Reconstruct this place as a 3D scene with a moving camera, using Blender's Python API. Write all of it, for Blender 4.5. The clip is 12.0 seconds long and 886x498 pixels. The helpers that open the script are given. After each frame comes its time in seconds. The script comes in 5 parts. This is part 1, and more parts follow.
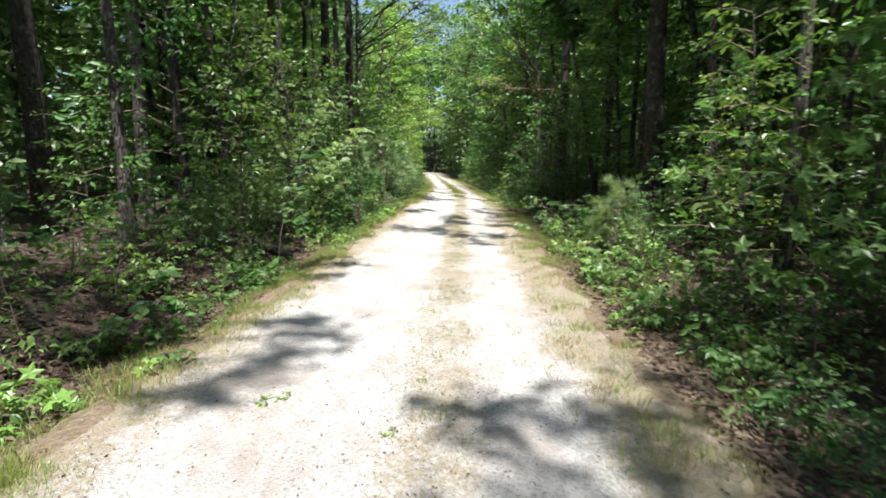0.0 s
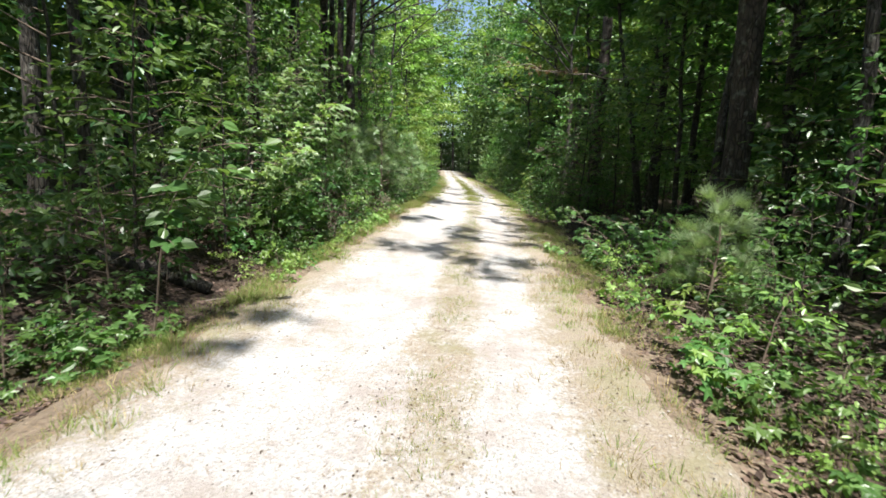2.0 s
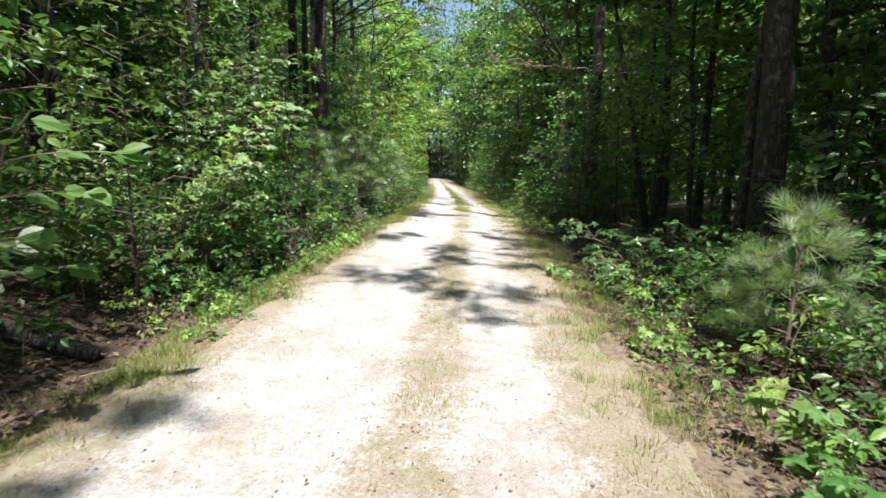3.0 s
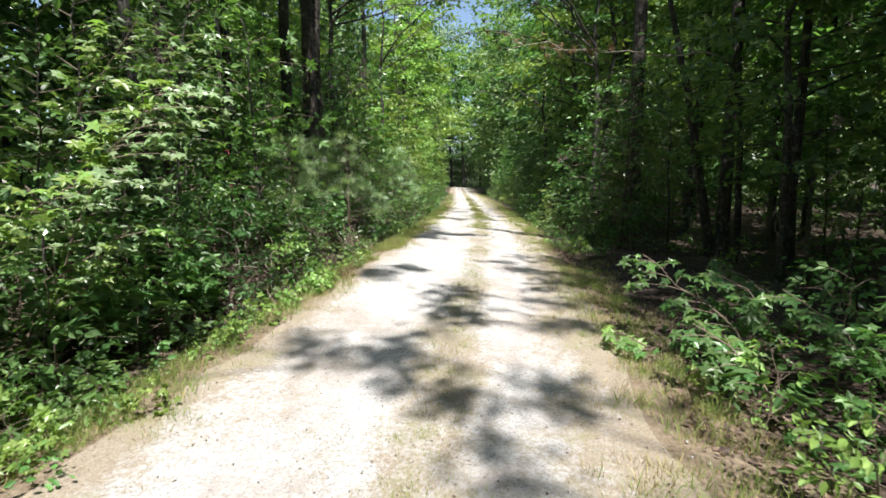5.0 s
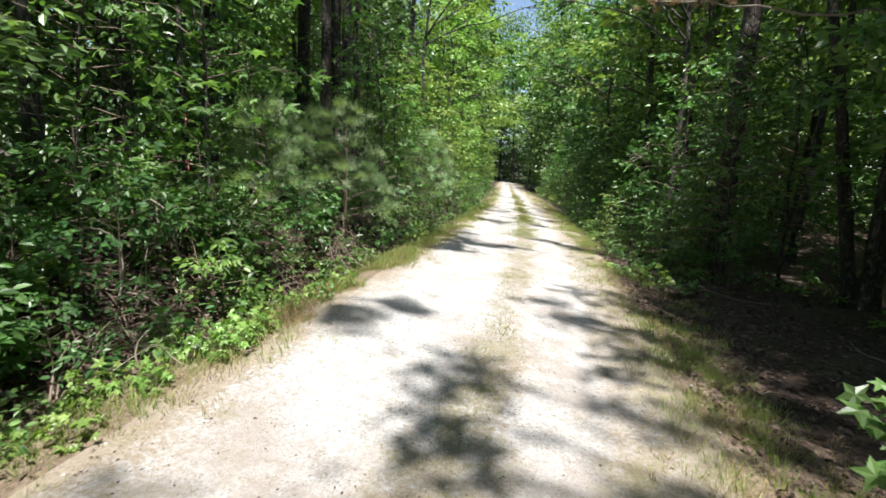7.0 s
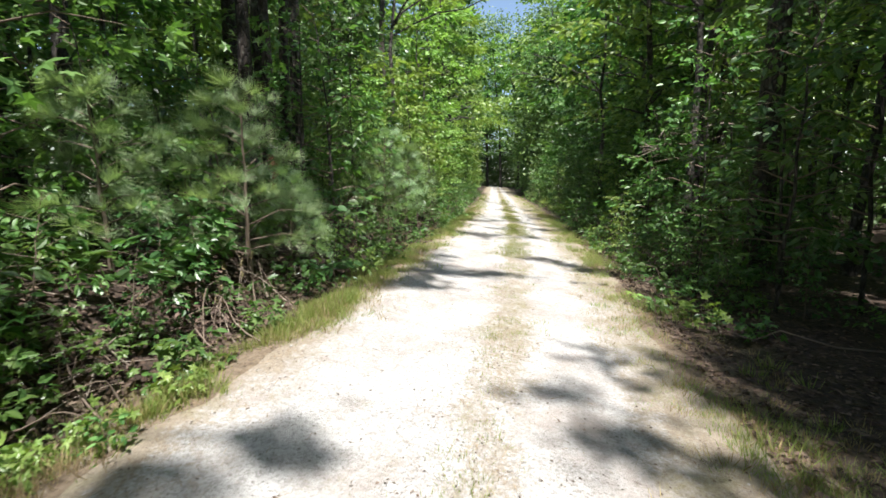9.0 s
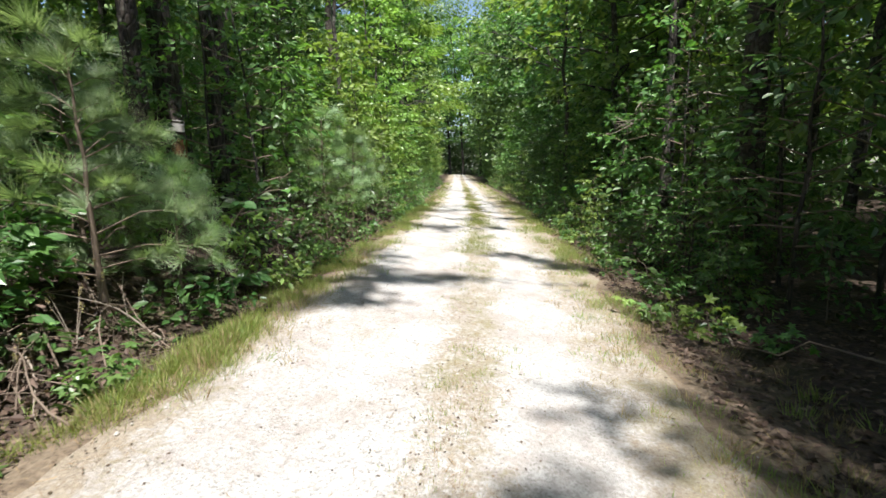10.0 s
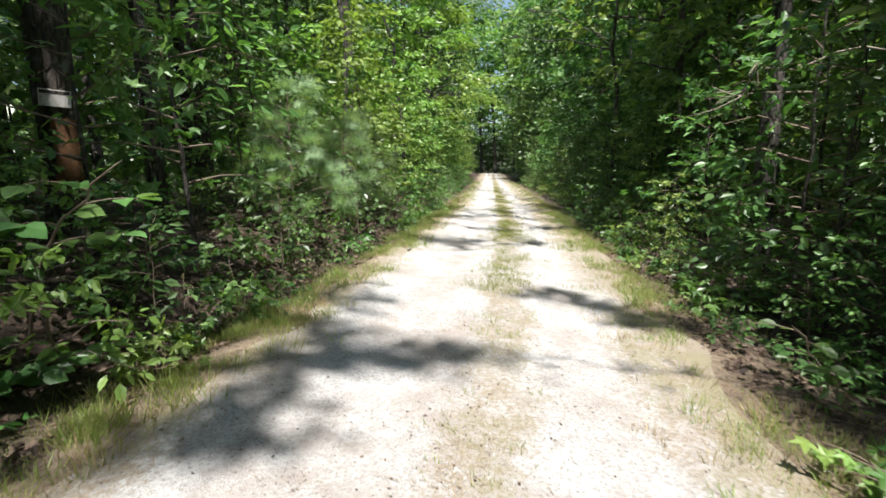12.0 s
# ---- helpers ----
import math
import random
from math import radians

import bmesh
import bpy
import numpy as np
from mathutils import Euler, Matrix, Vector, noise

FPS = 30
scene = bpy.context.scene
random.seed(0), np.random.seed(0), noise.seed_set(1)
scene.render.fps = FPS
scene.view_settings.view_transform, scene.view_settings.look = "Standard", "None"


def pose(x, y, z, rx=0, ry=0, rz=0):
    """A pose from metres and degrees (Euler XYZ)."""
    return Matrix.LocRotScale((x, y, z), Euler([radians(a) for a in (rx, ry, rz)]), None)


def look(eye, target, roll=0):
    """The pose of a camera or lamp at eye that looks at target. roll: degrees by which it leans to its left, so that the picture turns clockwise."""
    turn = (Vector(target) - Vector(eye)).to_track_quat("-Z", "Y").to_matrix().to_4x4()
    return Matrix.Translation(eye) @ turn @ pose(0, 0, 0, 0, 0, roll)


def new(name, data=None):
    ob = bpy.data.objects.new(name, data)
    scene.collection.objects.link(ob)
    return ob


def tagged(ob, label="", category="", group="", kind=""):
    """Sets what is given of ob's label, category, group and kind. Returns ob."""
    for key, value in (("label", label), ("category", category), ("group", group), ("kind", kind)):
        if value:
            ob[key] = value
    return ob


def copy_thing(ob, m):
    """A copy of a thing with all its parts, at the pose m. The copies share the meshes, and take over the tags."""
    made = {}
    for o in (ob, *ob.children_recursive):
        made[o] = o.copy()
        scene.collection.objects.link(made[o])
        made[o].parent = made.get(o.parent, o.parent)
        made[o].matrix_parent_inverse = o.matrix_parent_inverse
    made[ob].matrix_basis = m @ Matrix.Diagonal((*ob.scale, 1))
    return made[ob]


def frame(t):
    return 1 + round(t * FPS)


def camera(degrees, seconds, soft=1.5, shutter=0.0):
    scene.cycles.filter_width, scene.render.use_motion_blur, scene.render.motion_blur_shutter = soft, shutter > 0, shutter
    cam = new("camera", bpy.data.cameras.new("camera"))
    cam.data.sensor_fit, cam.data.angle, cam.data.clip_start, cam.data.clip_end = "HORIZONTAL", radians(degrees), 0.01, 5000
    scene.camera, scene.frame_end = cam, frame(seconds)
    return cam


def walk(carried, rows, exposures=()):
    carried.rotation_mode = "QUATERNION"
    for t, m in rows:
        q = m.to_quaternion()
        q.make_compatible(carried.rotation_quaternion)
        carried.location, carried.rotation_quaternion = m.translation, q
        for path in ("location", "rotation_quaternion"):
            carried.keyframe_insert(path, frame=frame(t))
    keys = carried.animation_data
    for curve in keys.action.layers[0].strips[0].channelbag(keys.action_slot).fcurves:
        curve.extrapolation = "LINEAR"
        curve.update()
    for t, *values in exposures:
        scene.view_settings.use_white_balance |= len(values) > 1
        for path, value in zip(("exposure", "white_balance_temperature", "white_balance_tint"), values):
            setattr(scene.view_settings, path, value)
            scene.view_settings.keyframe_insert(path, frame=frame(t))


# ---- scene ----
cam = camera(85, 12.0, soft=1.6, shutter=0.2)
METRES, EYE, TILT, LEAN, TURN = 17.0, 1.55, -9.5, 0.0, 2.7
ROWS = [
    (0.0, 0.0, 0.0, 0.0, 0.0, 0.0, -0.0),
    (0.5, -0.0024, 0.0493, 0.0067, 5.39, -1.54, -4.29),
    (1.0, 0.0055, 0.0944, 0.0159, 3.09, 1.13, -3.04),
    (1.5, 0.0051, 0.141, 0.0211, 4.73, 0.58, -3.37),
    (2.0, 0.013, 0.1865, 0.0295, 1.76, -0.23, -2.5),
    (2.5, 0.013, 0.2334, 0.0363, 3.8, 0.59, -1.86),
    (3.0, 0.021, 0.2796, 0.0462, 0.93, 0.7, -0.55),
    (5.0, 0.0331, 0.4273, 0.0762, 3.76, 1.65, -0.01),
    (5.5, 0.0377, 0.4669, 0.0835, 3.8, 3.39, 1.59),
    (6.0, 0.038, 0.5103, 0.092, 4.04, 2.78, -1.24),
    (6.5, 0.041, 0.55, 0.0996, 2.1, 2.87, 2.03),
    (7.0, 0.0375, 0.5918, 0.1061, 8.78, 0.5, -4.67),
    (9.0, 0.0391, 0.7412, 0.1306, 7.9, 1.4, -1.88),
    (9.5, 0.0448, 0.782, 0.1373, 3.02, 0.35, 2.33),
    (10.0, 0.0432, 0.8229, 0.141, 3.94, 0.15, 0.4),
    (10.5, 0.0472, 0.8619, 0.1472, 3.99, -0.58, 0.16),
    (11.0, 0.0463, 0.9008, 0.152, 4.54, -1.51, -0.12),
    (11.5, 0.0477, 0.9396, 0.159, 4.55, -1.78, -0.81),
    (12.0, 0.0474, 0.979, 0.1645, 7.69, -0.01, -0.39),
]
walk(cam, [(t, pose(0, 0, EYE, TILT, LEAN, TURN) @ pose(METRES * x, METRES * y, METRES * z, 90 + pitch, roll, yaw)) for t, x, y, z, yaw, pitch, roll in ROWS])

# ---- light ----
SUN_EL, SUN_FROM = 68.0, (0.26, -0.966)          # the sun stands high, behind and to the right
world = bpy.data.worlds.new("world")
scene.world = world
world.use_nodes = True
sky = world.node_tree.nodes.new("ShaderNodeTexSky")
sky.sky_type, sky.sun_disc = "NISHITA", False
sky.sun_elevation, sky.sun_rotation = radians(SUN_EL), math.atan2(SUN_FROM[0], SUN_FROM[1])
world.node_tree.nodes["Background"].inputs["Strength"].default_value = 0.085
world.node_tree.links.new(sky.outputs[0], world.node_tree.nodes["Background"].inputs["Color"])
sun_data = bpy.data.lights.new("sun", "SUN")
sun_data.energy, sun_data.angle, sun_data.color = 5.0, radians(1.1), (1.0, 0.965, 0.92)
sun = new("sun", sun_data)
TO_SUN = Vector((SUN_FROM[0] * math.cos(radians(SUN_EL)), SUN_FROM[1] * math.cos(radians(SUN_EL)), math.sin(radians(SUN_EL))))
sun.matrix_world = look(TO_SUN * 60, (0, 0, 0))
scene.view_settings.exposure = 1.3


# ---- materials ----
def material(name):
    m = bpy.data.materials.new(name)
    m.use_nodes = True
    return m, m.node_tree.nodes, m.node_tree.links, m.node_tree.nodes["Principled BSDF"]


def ramp(n, l, source, stops):
    r = n.new("ShaderNodeValToRGB")
    e = r.color_ramp.elements
    e[0].position, e[0].color = stops[0][0], (*stops[0][1], 1)
    e[1].position, e[1].color = stops[-1][0], (*stops[-1][1], 1)
    for p, c in stops[1:-1]:
        e.new(p).color = (*c, 1)
    l.new(source, r.inputs[0])
    return r.outputs[0]


def noise_node(n, l, scale, detail=6, vector=None, rough=0.6):
    t = n.new("ShaderNodeTexNoise")
    t.inputs["Scale"].default_value, t.inputs["Detail"].default_value, t.inputs["Roughness"].default_value = scale, detail, rough
    if vector is not None:
        l.new(vector, t.inputs["Vector"])
    return t.outputs["Fac"]


def mix(n, l, fac, a, b, mode="MIX"):
    m = n.new("ShaderNodeMix")
    m.data_type, m.blend_type = "RGBA", mode
    for socket, value in ((m.inputs[0], fac), (m.inputs[6], a), (m.inputs[7], b)):
        if isinstance(value, (int, float)):
            socket.default_value = value
        elif isinstance(value, tuple):
            socket.default_value = (*value, 1)
        else:
            l.new(value, socket)
    return m.outputs[2]


def maths(n, l, op, a, b=None, c=None):
    m = n.new("ShaderNodeMath")
    m.operation = op
    for i, v in enumerate((a, b, c)):
        if v is None:
            continue
        if isinstance(v, (int, float)):
            m.inputs[i].default_value = v
        else:
            l.new(v, m.inputs[i])
    return m.outputs[0]


def bump(n, l, b, height, strength, distance):
    k = n.new("ShaderNodeBump")
    k.inputs["Strength"].default_value, k.inputs["Distance"].default_value = strength, distance
    l.new(height, k.inputs["Height"])
    l.new(k.outputs[0], b.inputs["Normal"])


def leaf_material(name, dark, mid, light, gloss=0.38, through_part=0.40):
    """Foliage: each leaf has its own green, each plant a slight shift; light shines through the blade."""
    m, n, l, b = material(name)
    geo, info = n.new("ShaderNodeNewGeometry"), n.new("ShaderNodeObjectInfo")
    col = ramp(n, l, geo.outputs["Random Per Island"], [(0.0, dark), (0.5, mid), (0.9, light), (1.0, tuple(min(1, v * 1.25) for v in light))])
    hue = n.new("ShaderNodeHueSaturation")
    l.new(col, hue.inputs["Color"])
    l.new(maths(n, l, "MULTIPLY_ADD", info.outputs["Random"], 0.05, 0.475), hue.inputs["Hue"])
    l.new(maths(n, l, "MULTIPLY_ADD", info.outputs["Random"], 0.35, 0.85), hue.inputs["Value"])
    hue.inputs["Saturation"].default_value = 0.95
    blot = noise_node(n, l, 35, 3)
    col = mix(n, l, maths(n, l, "MULTIPLY", blot, 0.35), hue.outputs[0], tuple(v * 0.6 for v in mid))
    l.new(col, b.inputs["Base Color"])
    b.inputs["Roughness"].default_value = gloss
    tr = n.new("ShaderNodeBsdfTranslucent")
    l.new(mix(n, l, 1.0, col, (1.2, 1.3, 0.62), "MULTIPLY"), tr.inputs["Color"])
    ms = n.new("ShaderNodeMixShader")
    ms.inputs[0].default_value = through_part
    l.new(b.outputs[0], ms.inputs[1])
    l.new(tr.outputs[0], ms.inputs[2])
    l.new(ms.outputs[0], n["Material Output"].inputs["Surface"])
    return m


def bark_material(name, dark, light, scale, stretch, lichen=0.0):
    m, n, l, b = material(name)
    tc, mp, info = n.new("ShaderNodeTexCoord"), n.new("ShaderNodeMapping"), n.new("ShaderNodeObjectInfo")
    mp.inputs["Scale"].default_value = (1, 1, stretch)
    l.new(tc.outputs["Object"], mp.inputs["Vector"])
    v = n.new("ShaderNodeTexVoronoi")
    v.feature = "DISTANCE_TO_EDGE"
    v.inputs["Scale"].default_value = scale
    l.new(mp.outputs[0], v.inputs["Vector"])
    plates = ramp(n, l, v.outputs["Distance"], [(0.0, (0, 0, 0)), (0.18, (1, 1, 1))])
    grain = noise_node(n, l, scale * 5, 8, mp.outputs[0], 0.7)
    col = mix(n, l, grain, dark, light)
    col = mix(n, l, plates, tuple(c * 0.6 for c in dark), col)
    if lichen:
        spots = ramp(n, l, noise_node(n, l, 7, 5, tc.outputs["Object"]), [(0.55, (0, 0, 0)), (0.66, (lichen,) * 3)])
        col = mix(n, l, spots, col, (0.30, 0.32, 0.27))
    hue = n.new("ShaderNodeHueSaturation")
    l.new(col, hue.inputs["Color"])
    l.new(maths(n, l, "MULTIPLY_ADD", info.outputs["Random"], 0.5, 0.75), hue.inputs["Value"])
    l.new(hue.outputs[0], b.inputs["Base Color"])
    b.inputs["Roughness"].default_value = 0.9
    bump(n, l, b, maths(n, l, "ADD", maths(n, l, "MULTIPLY", grain, 0.5), plates), 0.9, 0.02)
    return m


def plain_material(name, dark, light, scale, rough=0.85, relief=0.004):
    m, n, l, b = material(name)
    tc = n.new("ShaderNodeTexCoord")
    geo = n.new("ShaderNodeNewGeometry")
    f = noise_node(n, l, scale, 6, tc.outputs["Object"])
    col = mix(n, l, f, dark, light)
    col = mix(n, l, 0.45, col, mix(n, l, geo.outputs["Random Per Island"], dark, light))
    l.new(col, b.inputs["Base Color"])
    b.inputs["Roughness"].default_value = rough
    bump(n, l, b, f, 0.6, relief)
    return m


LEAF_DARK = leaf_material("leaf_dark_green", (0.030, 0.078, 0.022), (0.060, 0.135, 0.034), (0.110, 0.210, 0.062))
LEAF_MID = leaf_material("leaf_mid_green", (0.050, 0.120, 0.026), (0.100, 0.205, 0.046), (0.175, 0.300, 0.090))
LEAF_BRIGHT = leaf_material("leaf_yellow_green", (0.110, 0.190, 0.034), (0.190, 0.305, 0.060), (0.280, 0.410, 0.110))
# far green, lightened so that the pale haze of distance is in the colour
LEAF_FAR_HAZE = leaf_material("leaf_hazed_green", (0.070, 0.130, 0.045), (0.140, 0.230, 0.080), (0.230, 0.340, 0.135))
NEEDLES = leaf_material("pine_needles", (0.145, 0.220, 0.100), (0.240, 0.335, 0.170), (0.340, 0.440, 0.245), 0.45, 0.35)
# whitish green: the sheen of sunlit leaves is put into the colour
LEAF_SUNLIT = leaf_material("leaf_sunlit_green", (0.150, 0.230, 0.100), (0.230, 0.330, 0.160), (0.320, 0.420, 0.240), 0.28)
NEEDLES_DRY = leaf_material("dry_needles", (0.14, 0.075, 0.035), (0.22, 0.13, 0.06), (0.30, 0.19, 0.09), 0.7, 0.2)
GRASS = leaf_material("grass_blades", (0.14, 0.20, 0.04), (0.22, 0.29, 0.065), (0.34, 0.37, 0.12), 0.5, 0.45)
STRAW = leaf_material("dry_grass", (0.20, 0.15, 0.07), (0.30, 0.23, 0.11), (0.42, 0.34, 0.17), 0.7, 0.25)
LITTER = leaf_material("fallen_leaves", (0.028, 0.017, 0.011), (0.068, 0.040, 0.026), (0.190, 0.130, 0.095), 0.7, 0.15)
PINE_BARK = bark_material("pine_bark", (0.034, 0.026, 0.022), (0.085, 0.066, 0.054), 15, 0.3, 0.3)
DARK_BARK = bark_material("hardwood_bark", (0.030, 0.026, 0.022), (0.085, 0.073, 0.060), 20, 0.22, 0.35)
PALE_BARK = bark_material("pale_bark", (0.120, 0.105, 0.088), (0.260, 0.240, 0.205), 24, 0.25, 0.6)
TWIG = plain_material("twig_wood", (0.090, 0.062, 0.045), (0.200, 0.155, 0.120), 30)
DEADWOOD = plain_material("dead_wood", (0.15, 0.115, 0.09), (0.34, 0.29, 0.24), 25)
STONE = plain_material("gravel_stone", (0.22, 0.205, 0.19), (0.46, 0.44, 0.41), 40, 0.8, 0.002)


def ground_material():
    m, n, l, b = material("forest_floor")
    tc = n.new("ShaderNodeTexCoord")
    p = tc.outputs["Object"]
    big, small = noise_node(n, l, 0.55, 5, p), noise_node(n, l, 16, 8, p, 0.75)
    v = n.new("ShaderNodeTexVoronoi")
    v.inputs["Scale"].default_value = 22
    l.new(p, v.inputs["Vector"])
    sep = n.new("ShaderNodeSeparateColor")
    l.new(v.outputs["Color"], sep.inputs[0])
    leafy = ramp(n, l, sep.outputs[0], [(0.0, (0.020, 0.012, 0.008)), (0.55, (0.045, 0.027, 0.018)), (0.9, (0.10, 0.062, 0.042)), (1.0, (0.19, 0.13, 0.095))])
    soil = ramp(n, l, small, [(0.3, (0.015, 0.011, 0.008)), (0.7, (0.055, 0.036, 0.025))])
    col = mix(n, l, 0.55, soil, leafy)
    col = mix(n, l, ramp(n, l, big, [(0.52, (0, 0, 0)), (0.68, (0.6, 0.6, 0.6))]), col, (0.075, 0.075, 0.030))
    uv, sep2 = n.new("ShaderNodeUVMap"), n.new("ShaderNodeSeparateXYZ")
    uv.uv_map = "along"
    l.new(uv.outputs[0], sep2.inputs[0])
    u = maths(n, l, "ADD", sep2.outputs[0], maths(n, l, "MULTIPLY_ADD", noise_node(n, l, 2.4, 7, p, 0.75), 1.8, -0.9))
    verge = ramp(n, l, maths(n, l, "MULTIPLY_ADD", u, 0.1, 0.5), [(0.19, (0, 0, 0)), (0.25, (0.9,) * 3), (0.68, (0.9,) * 3), (0.75, (0, 0, 0))])
    straw = ramp(n, l, small, [(0.3, (0.09, 0.062, 0.042)), (0.5, (0.19, 0.145, 0.10)), (0.72, (0.29, 0.23, 0.165))])
    col = mix(n, l, verge, col, straw)
    l.new(col, b.inputs["Base Color"])
    b.inputs["Roughness"].default_value = 0.95
    bump(n, l, b, maths(n, l, "ADD", small, v.outputs["Distance"]), 0.9, 0.03)
    return m


def road_material():
    """Pale crushed stone in two wheel tracks; straw, pine litter and thin grass between and beside them. u: metres from the middle strip."""
    m, n, l, b = material("gravel_road")
    tc, uv = n.new("ShaderNodeTexCoord"), n.new("ShaderNodeUVMap")
    uv.uv_map = "along"
    p = tc.outputs["Object"]
    sep = n.new("ShaderNodeSeparateXYZ")
    l.new(uv.outputs[0], sep.inputs[0])
    wob = noise_node(n, l, 1.3, 6, p, 0.7)
    wob2 = noise_node(n, l, 6.5, 7, p, 0.75)
    u = maths(n, l, "ADD", maths(n, l, "ADD", sep.outputs[0], maths(n, l, "MULTIPLY_ADD", wob, 0.6, -0.3)), maths(n, l, "MULTIPLY_ADD", wob2, 0.4, -0.2))
    # how much litter lies at each distance from the middle
    far = n.new("ShaderNodeMapRange")
    far.interpolation_type = "SMOOTHSTEP"
    for k, v in enumerate((23.0, 34.0, 0.0, 1.0)):
        far.inputs[k + 1].default_value = v
    l.new(sep.outputs[1], far.inputs[0])
    f = maths(n, l, "MULTIPLY_ADD", maths(n, l, "MULTIPLY", u, maths(n, l, "MULTIPLY_ADD", far.outputs[0], 0.22, 1.0)), 0.2, 0.5)
    cover = ramp(n, l, f, [(0.02, (1, 1, 1)), (0.08, (0.8,) * 3), (0.14, (0.42,) * 3), (0.21, (0.1,) * 3), (0.40, (0.04,) * 3), (0.43, (0.2,) * 3), (0.47, (0.5,) * 3), (0.53, (0.46,) * 3), (0.57, (0.06,) * 3), (0.64, (0.05,) * 3), (0.69, (0.45,) * 3), (0.76, (0.75,) * 3), (0.84, (1, 1, 1))])
    fine, grit = noise_node(n, l, 55, 8, p, 0.8), noise_node(n, l, 180, 4, p, 0.8)
    v = n.new("ShaderNodeTexVoronoi")
    v.inputs["Scale"].default_value = 70
    l.new(p, v.inputs["Vector"])
    sc = n.new("ShaderNodeSeparateColor")
    l.new(v.outputs["Color"], sc.inputs[0])
    stones = ramp(n, l, sc.outputs[0], [(0.0, (0.25, 0.243, 0.236)), (0.35, (0.39, 0.384, 0.377)), (1.0, (0.50, 0.495, 0.49))])
    stones = mix(n, l, maths(n, l, "MULTIPLY", fine, 0.55), stones, (0.38, 0.368, 0.355))
    stones = mix(n, l, ramp(n, l, maths(n, l, "ADD", noise_node(n, l, 1.1, 6, p, 0.7), maths(n, l, "MULTIPLY_ADD", noise_node(n, l, 9.0, 5, p, 0.7), 0.3, -0.15)), [(0.44, (0, 0, 0)), (0.64, (0.75,) * 3)]), stones, (0.27, 0.228, 0.202))
    straw = ramp(n, l, fine, [(0.25, (0.12, 0.090, 0.064)), (0.5, (0.26, 0.217, 0.165)), (0.75, (0.40, 0.352, 0.285))])
    straw = mix(n, l, ramp(n, l, noise_node(n, l, 2.2, 5, p), [(0.47, (0, 0, 0)), (0.62, (0.45,) * 3)]), straw, (0.19, 0.19, 0.085))
    stretch = n.new("ShaderNodeMapping")
    stretch.inputs["Scale"].default_value = (1.0, 0.35, 1.0)
    l.new(p, stretch.inputs["Vector"])
    streak = maths(n, l, "MULTIPLY_ADD", noise_node(n, l, 1.6, 5, stretch.outputs[0], 0.65), 1.2, -0.55)
    ridge = ramp(n, l, f, [(0.41, (0, 0, 0)), (0.455, (1, 1, 1)), (0.525, (1, 1, 1)), (0.57, (0, 0, 0))])
    clay = maths(n, l, "MULTIPLY", maths(n, l, "SMOOTH_MIN", maths(n, l, "MULTIPLY_ADD", sep.outputs[1], 0.3, -1.5), maths(n, l, "MULTIPLY_ADD", sep.outputs[1], -0.3, 4.7), 0.3), 0.22)
    clay = maths(n, l, "MINIMUM", maths(n, l, "MAXIMUM", clay, 0.0), 0.15)
    cover = maths(n, l, "ADD", maths(n, l, "ADD", maths(n, l, "ADD", cover, clay), streak), maths(n, l, "MULTIPLY", maths(n, l, "MULTIPLY", ridge, far.outputs[0]), 0.5))
    mask = maths(n, l, "ADD", cover, maths(n, l, "ADD", maths(n, l, "MULTIPLY_ADD", noise_node(n, l, 28, 7, p, 0.8), 1.6, -0.8), maths(n, l, "MULTIPLY_ADD", noise_node(n, l, 7, 5, p, 0.7), 0.9, -0.45)))
    mask = ramp(n, l, mask, [(0.3, (0, 0, 0)), (0.75, (1, 1, 1))])
    specks = ramp(n, l, maths(n, l, "ADD", noise_node(n, l, 60, 3, p, 0.6), maths(n, l, "MULTIPLY_ADD", noise_node(n, l, 3.0, 4, p, 0.6), 0.3, -0.15)), [(0.62, (0, 0, 0)), (0.68, (0.75,) * 3)])
    l.new(mix(n, l, specks, mix(n, l, mask, stones, straw), (0.12, 0.095, 0.078)), b.inputs["Base Color"])
    b.inputs["Roughness"].default_value = 0.92
    bump(n, l, b, maths(n, l, "ADD", maths(n, l, "ADD", fine, v.outputs["Distance"]), grit), 0.7, 0.012)
    return m


FLOOR, ROAD = ground_material(), road_material()


# ---- mesh tools ----
def mesh_of(name, verts, face_sets, mat, smooth=False, slots=None):
    """A mesh from arrays: vertices, a list of face arrays, and for two materials a slot for each face set."""
    verts = np.asarray(verts, dtype=np.float32)
    face_sets = [np.asarray(f, dtype=np.int32) for f in face_sets if len(f)]
    me = bpy.data.meshes.new(name)
    me.vertices.add(len(verts))
    me.vertices.foreach_set("co", verts.ravel())
    flat = np.concatenate([f.ravel() for f in face_sets])
    sizes = np.concatenate([np.full(len(f), f.shape[1], dtype=np.int32) for f in face_sets])
    me.loops.add(len(flat))
    me.loops.foreach_set("vertex_index", flat)
    me.polygons.add(len(sizes))
    me.polygons.foreach_set("loop_start", np.concatenate([[0], np.cumsum(sizes)[:-1]]).astype(np.int32))
    me.polygons.foreach_set("use_smooth", np.full(len(sizes), smooth))
    for one in (mat if isinstance(mat, (list, tuple)) else [mat]):
        me.materials.append(one)
    if slots:
        me.polygons.foreach_set("material_index", np.concatenate([np.full(len(f), s, dtype=np.int32) for f, s in zip(face_sets, slots)]))
    me.update(calc_edges=True)
    me.validate()
    return me


def part(name, me, parent, label=""):
    ob = new(name, me)
    ob.parent = parent
    if label:
        ob["label"] = label
    return ob


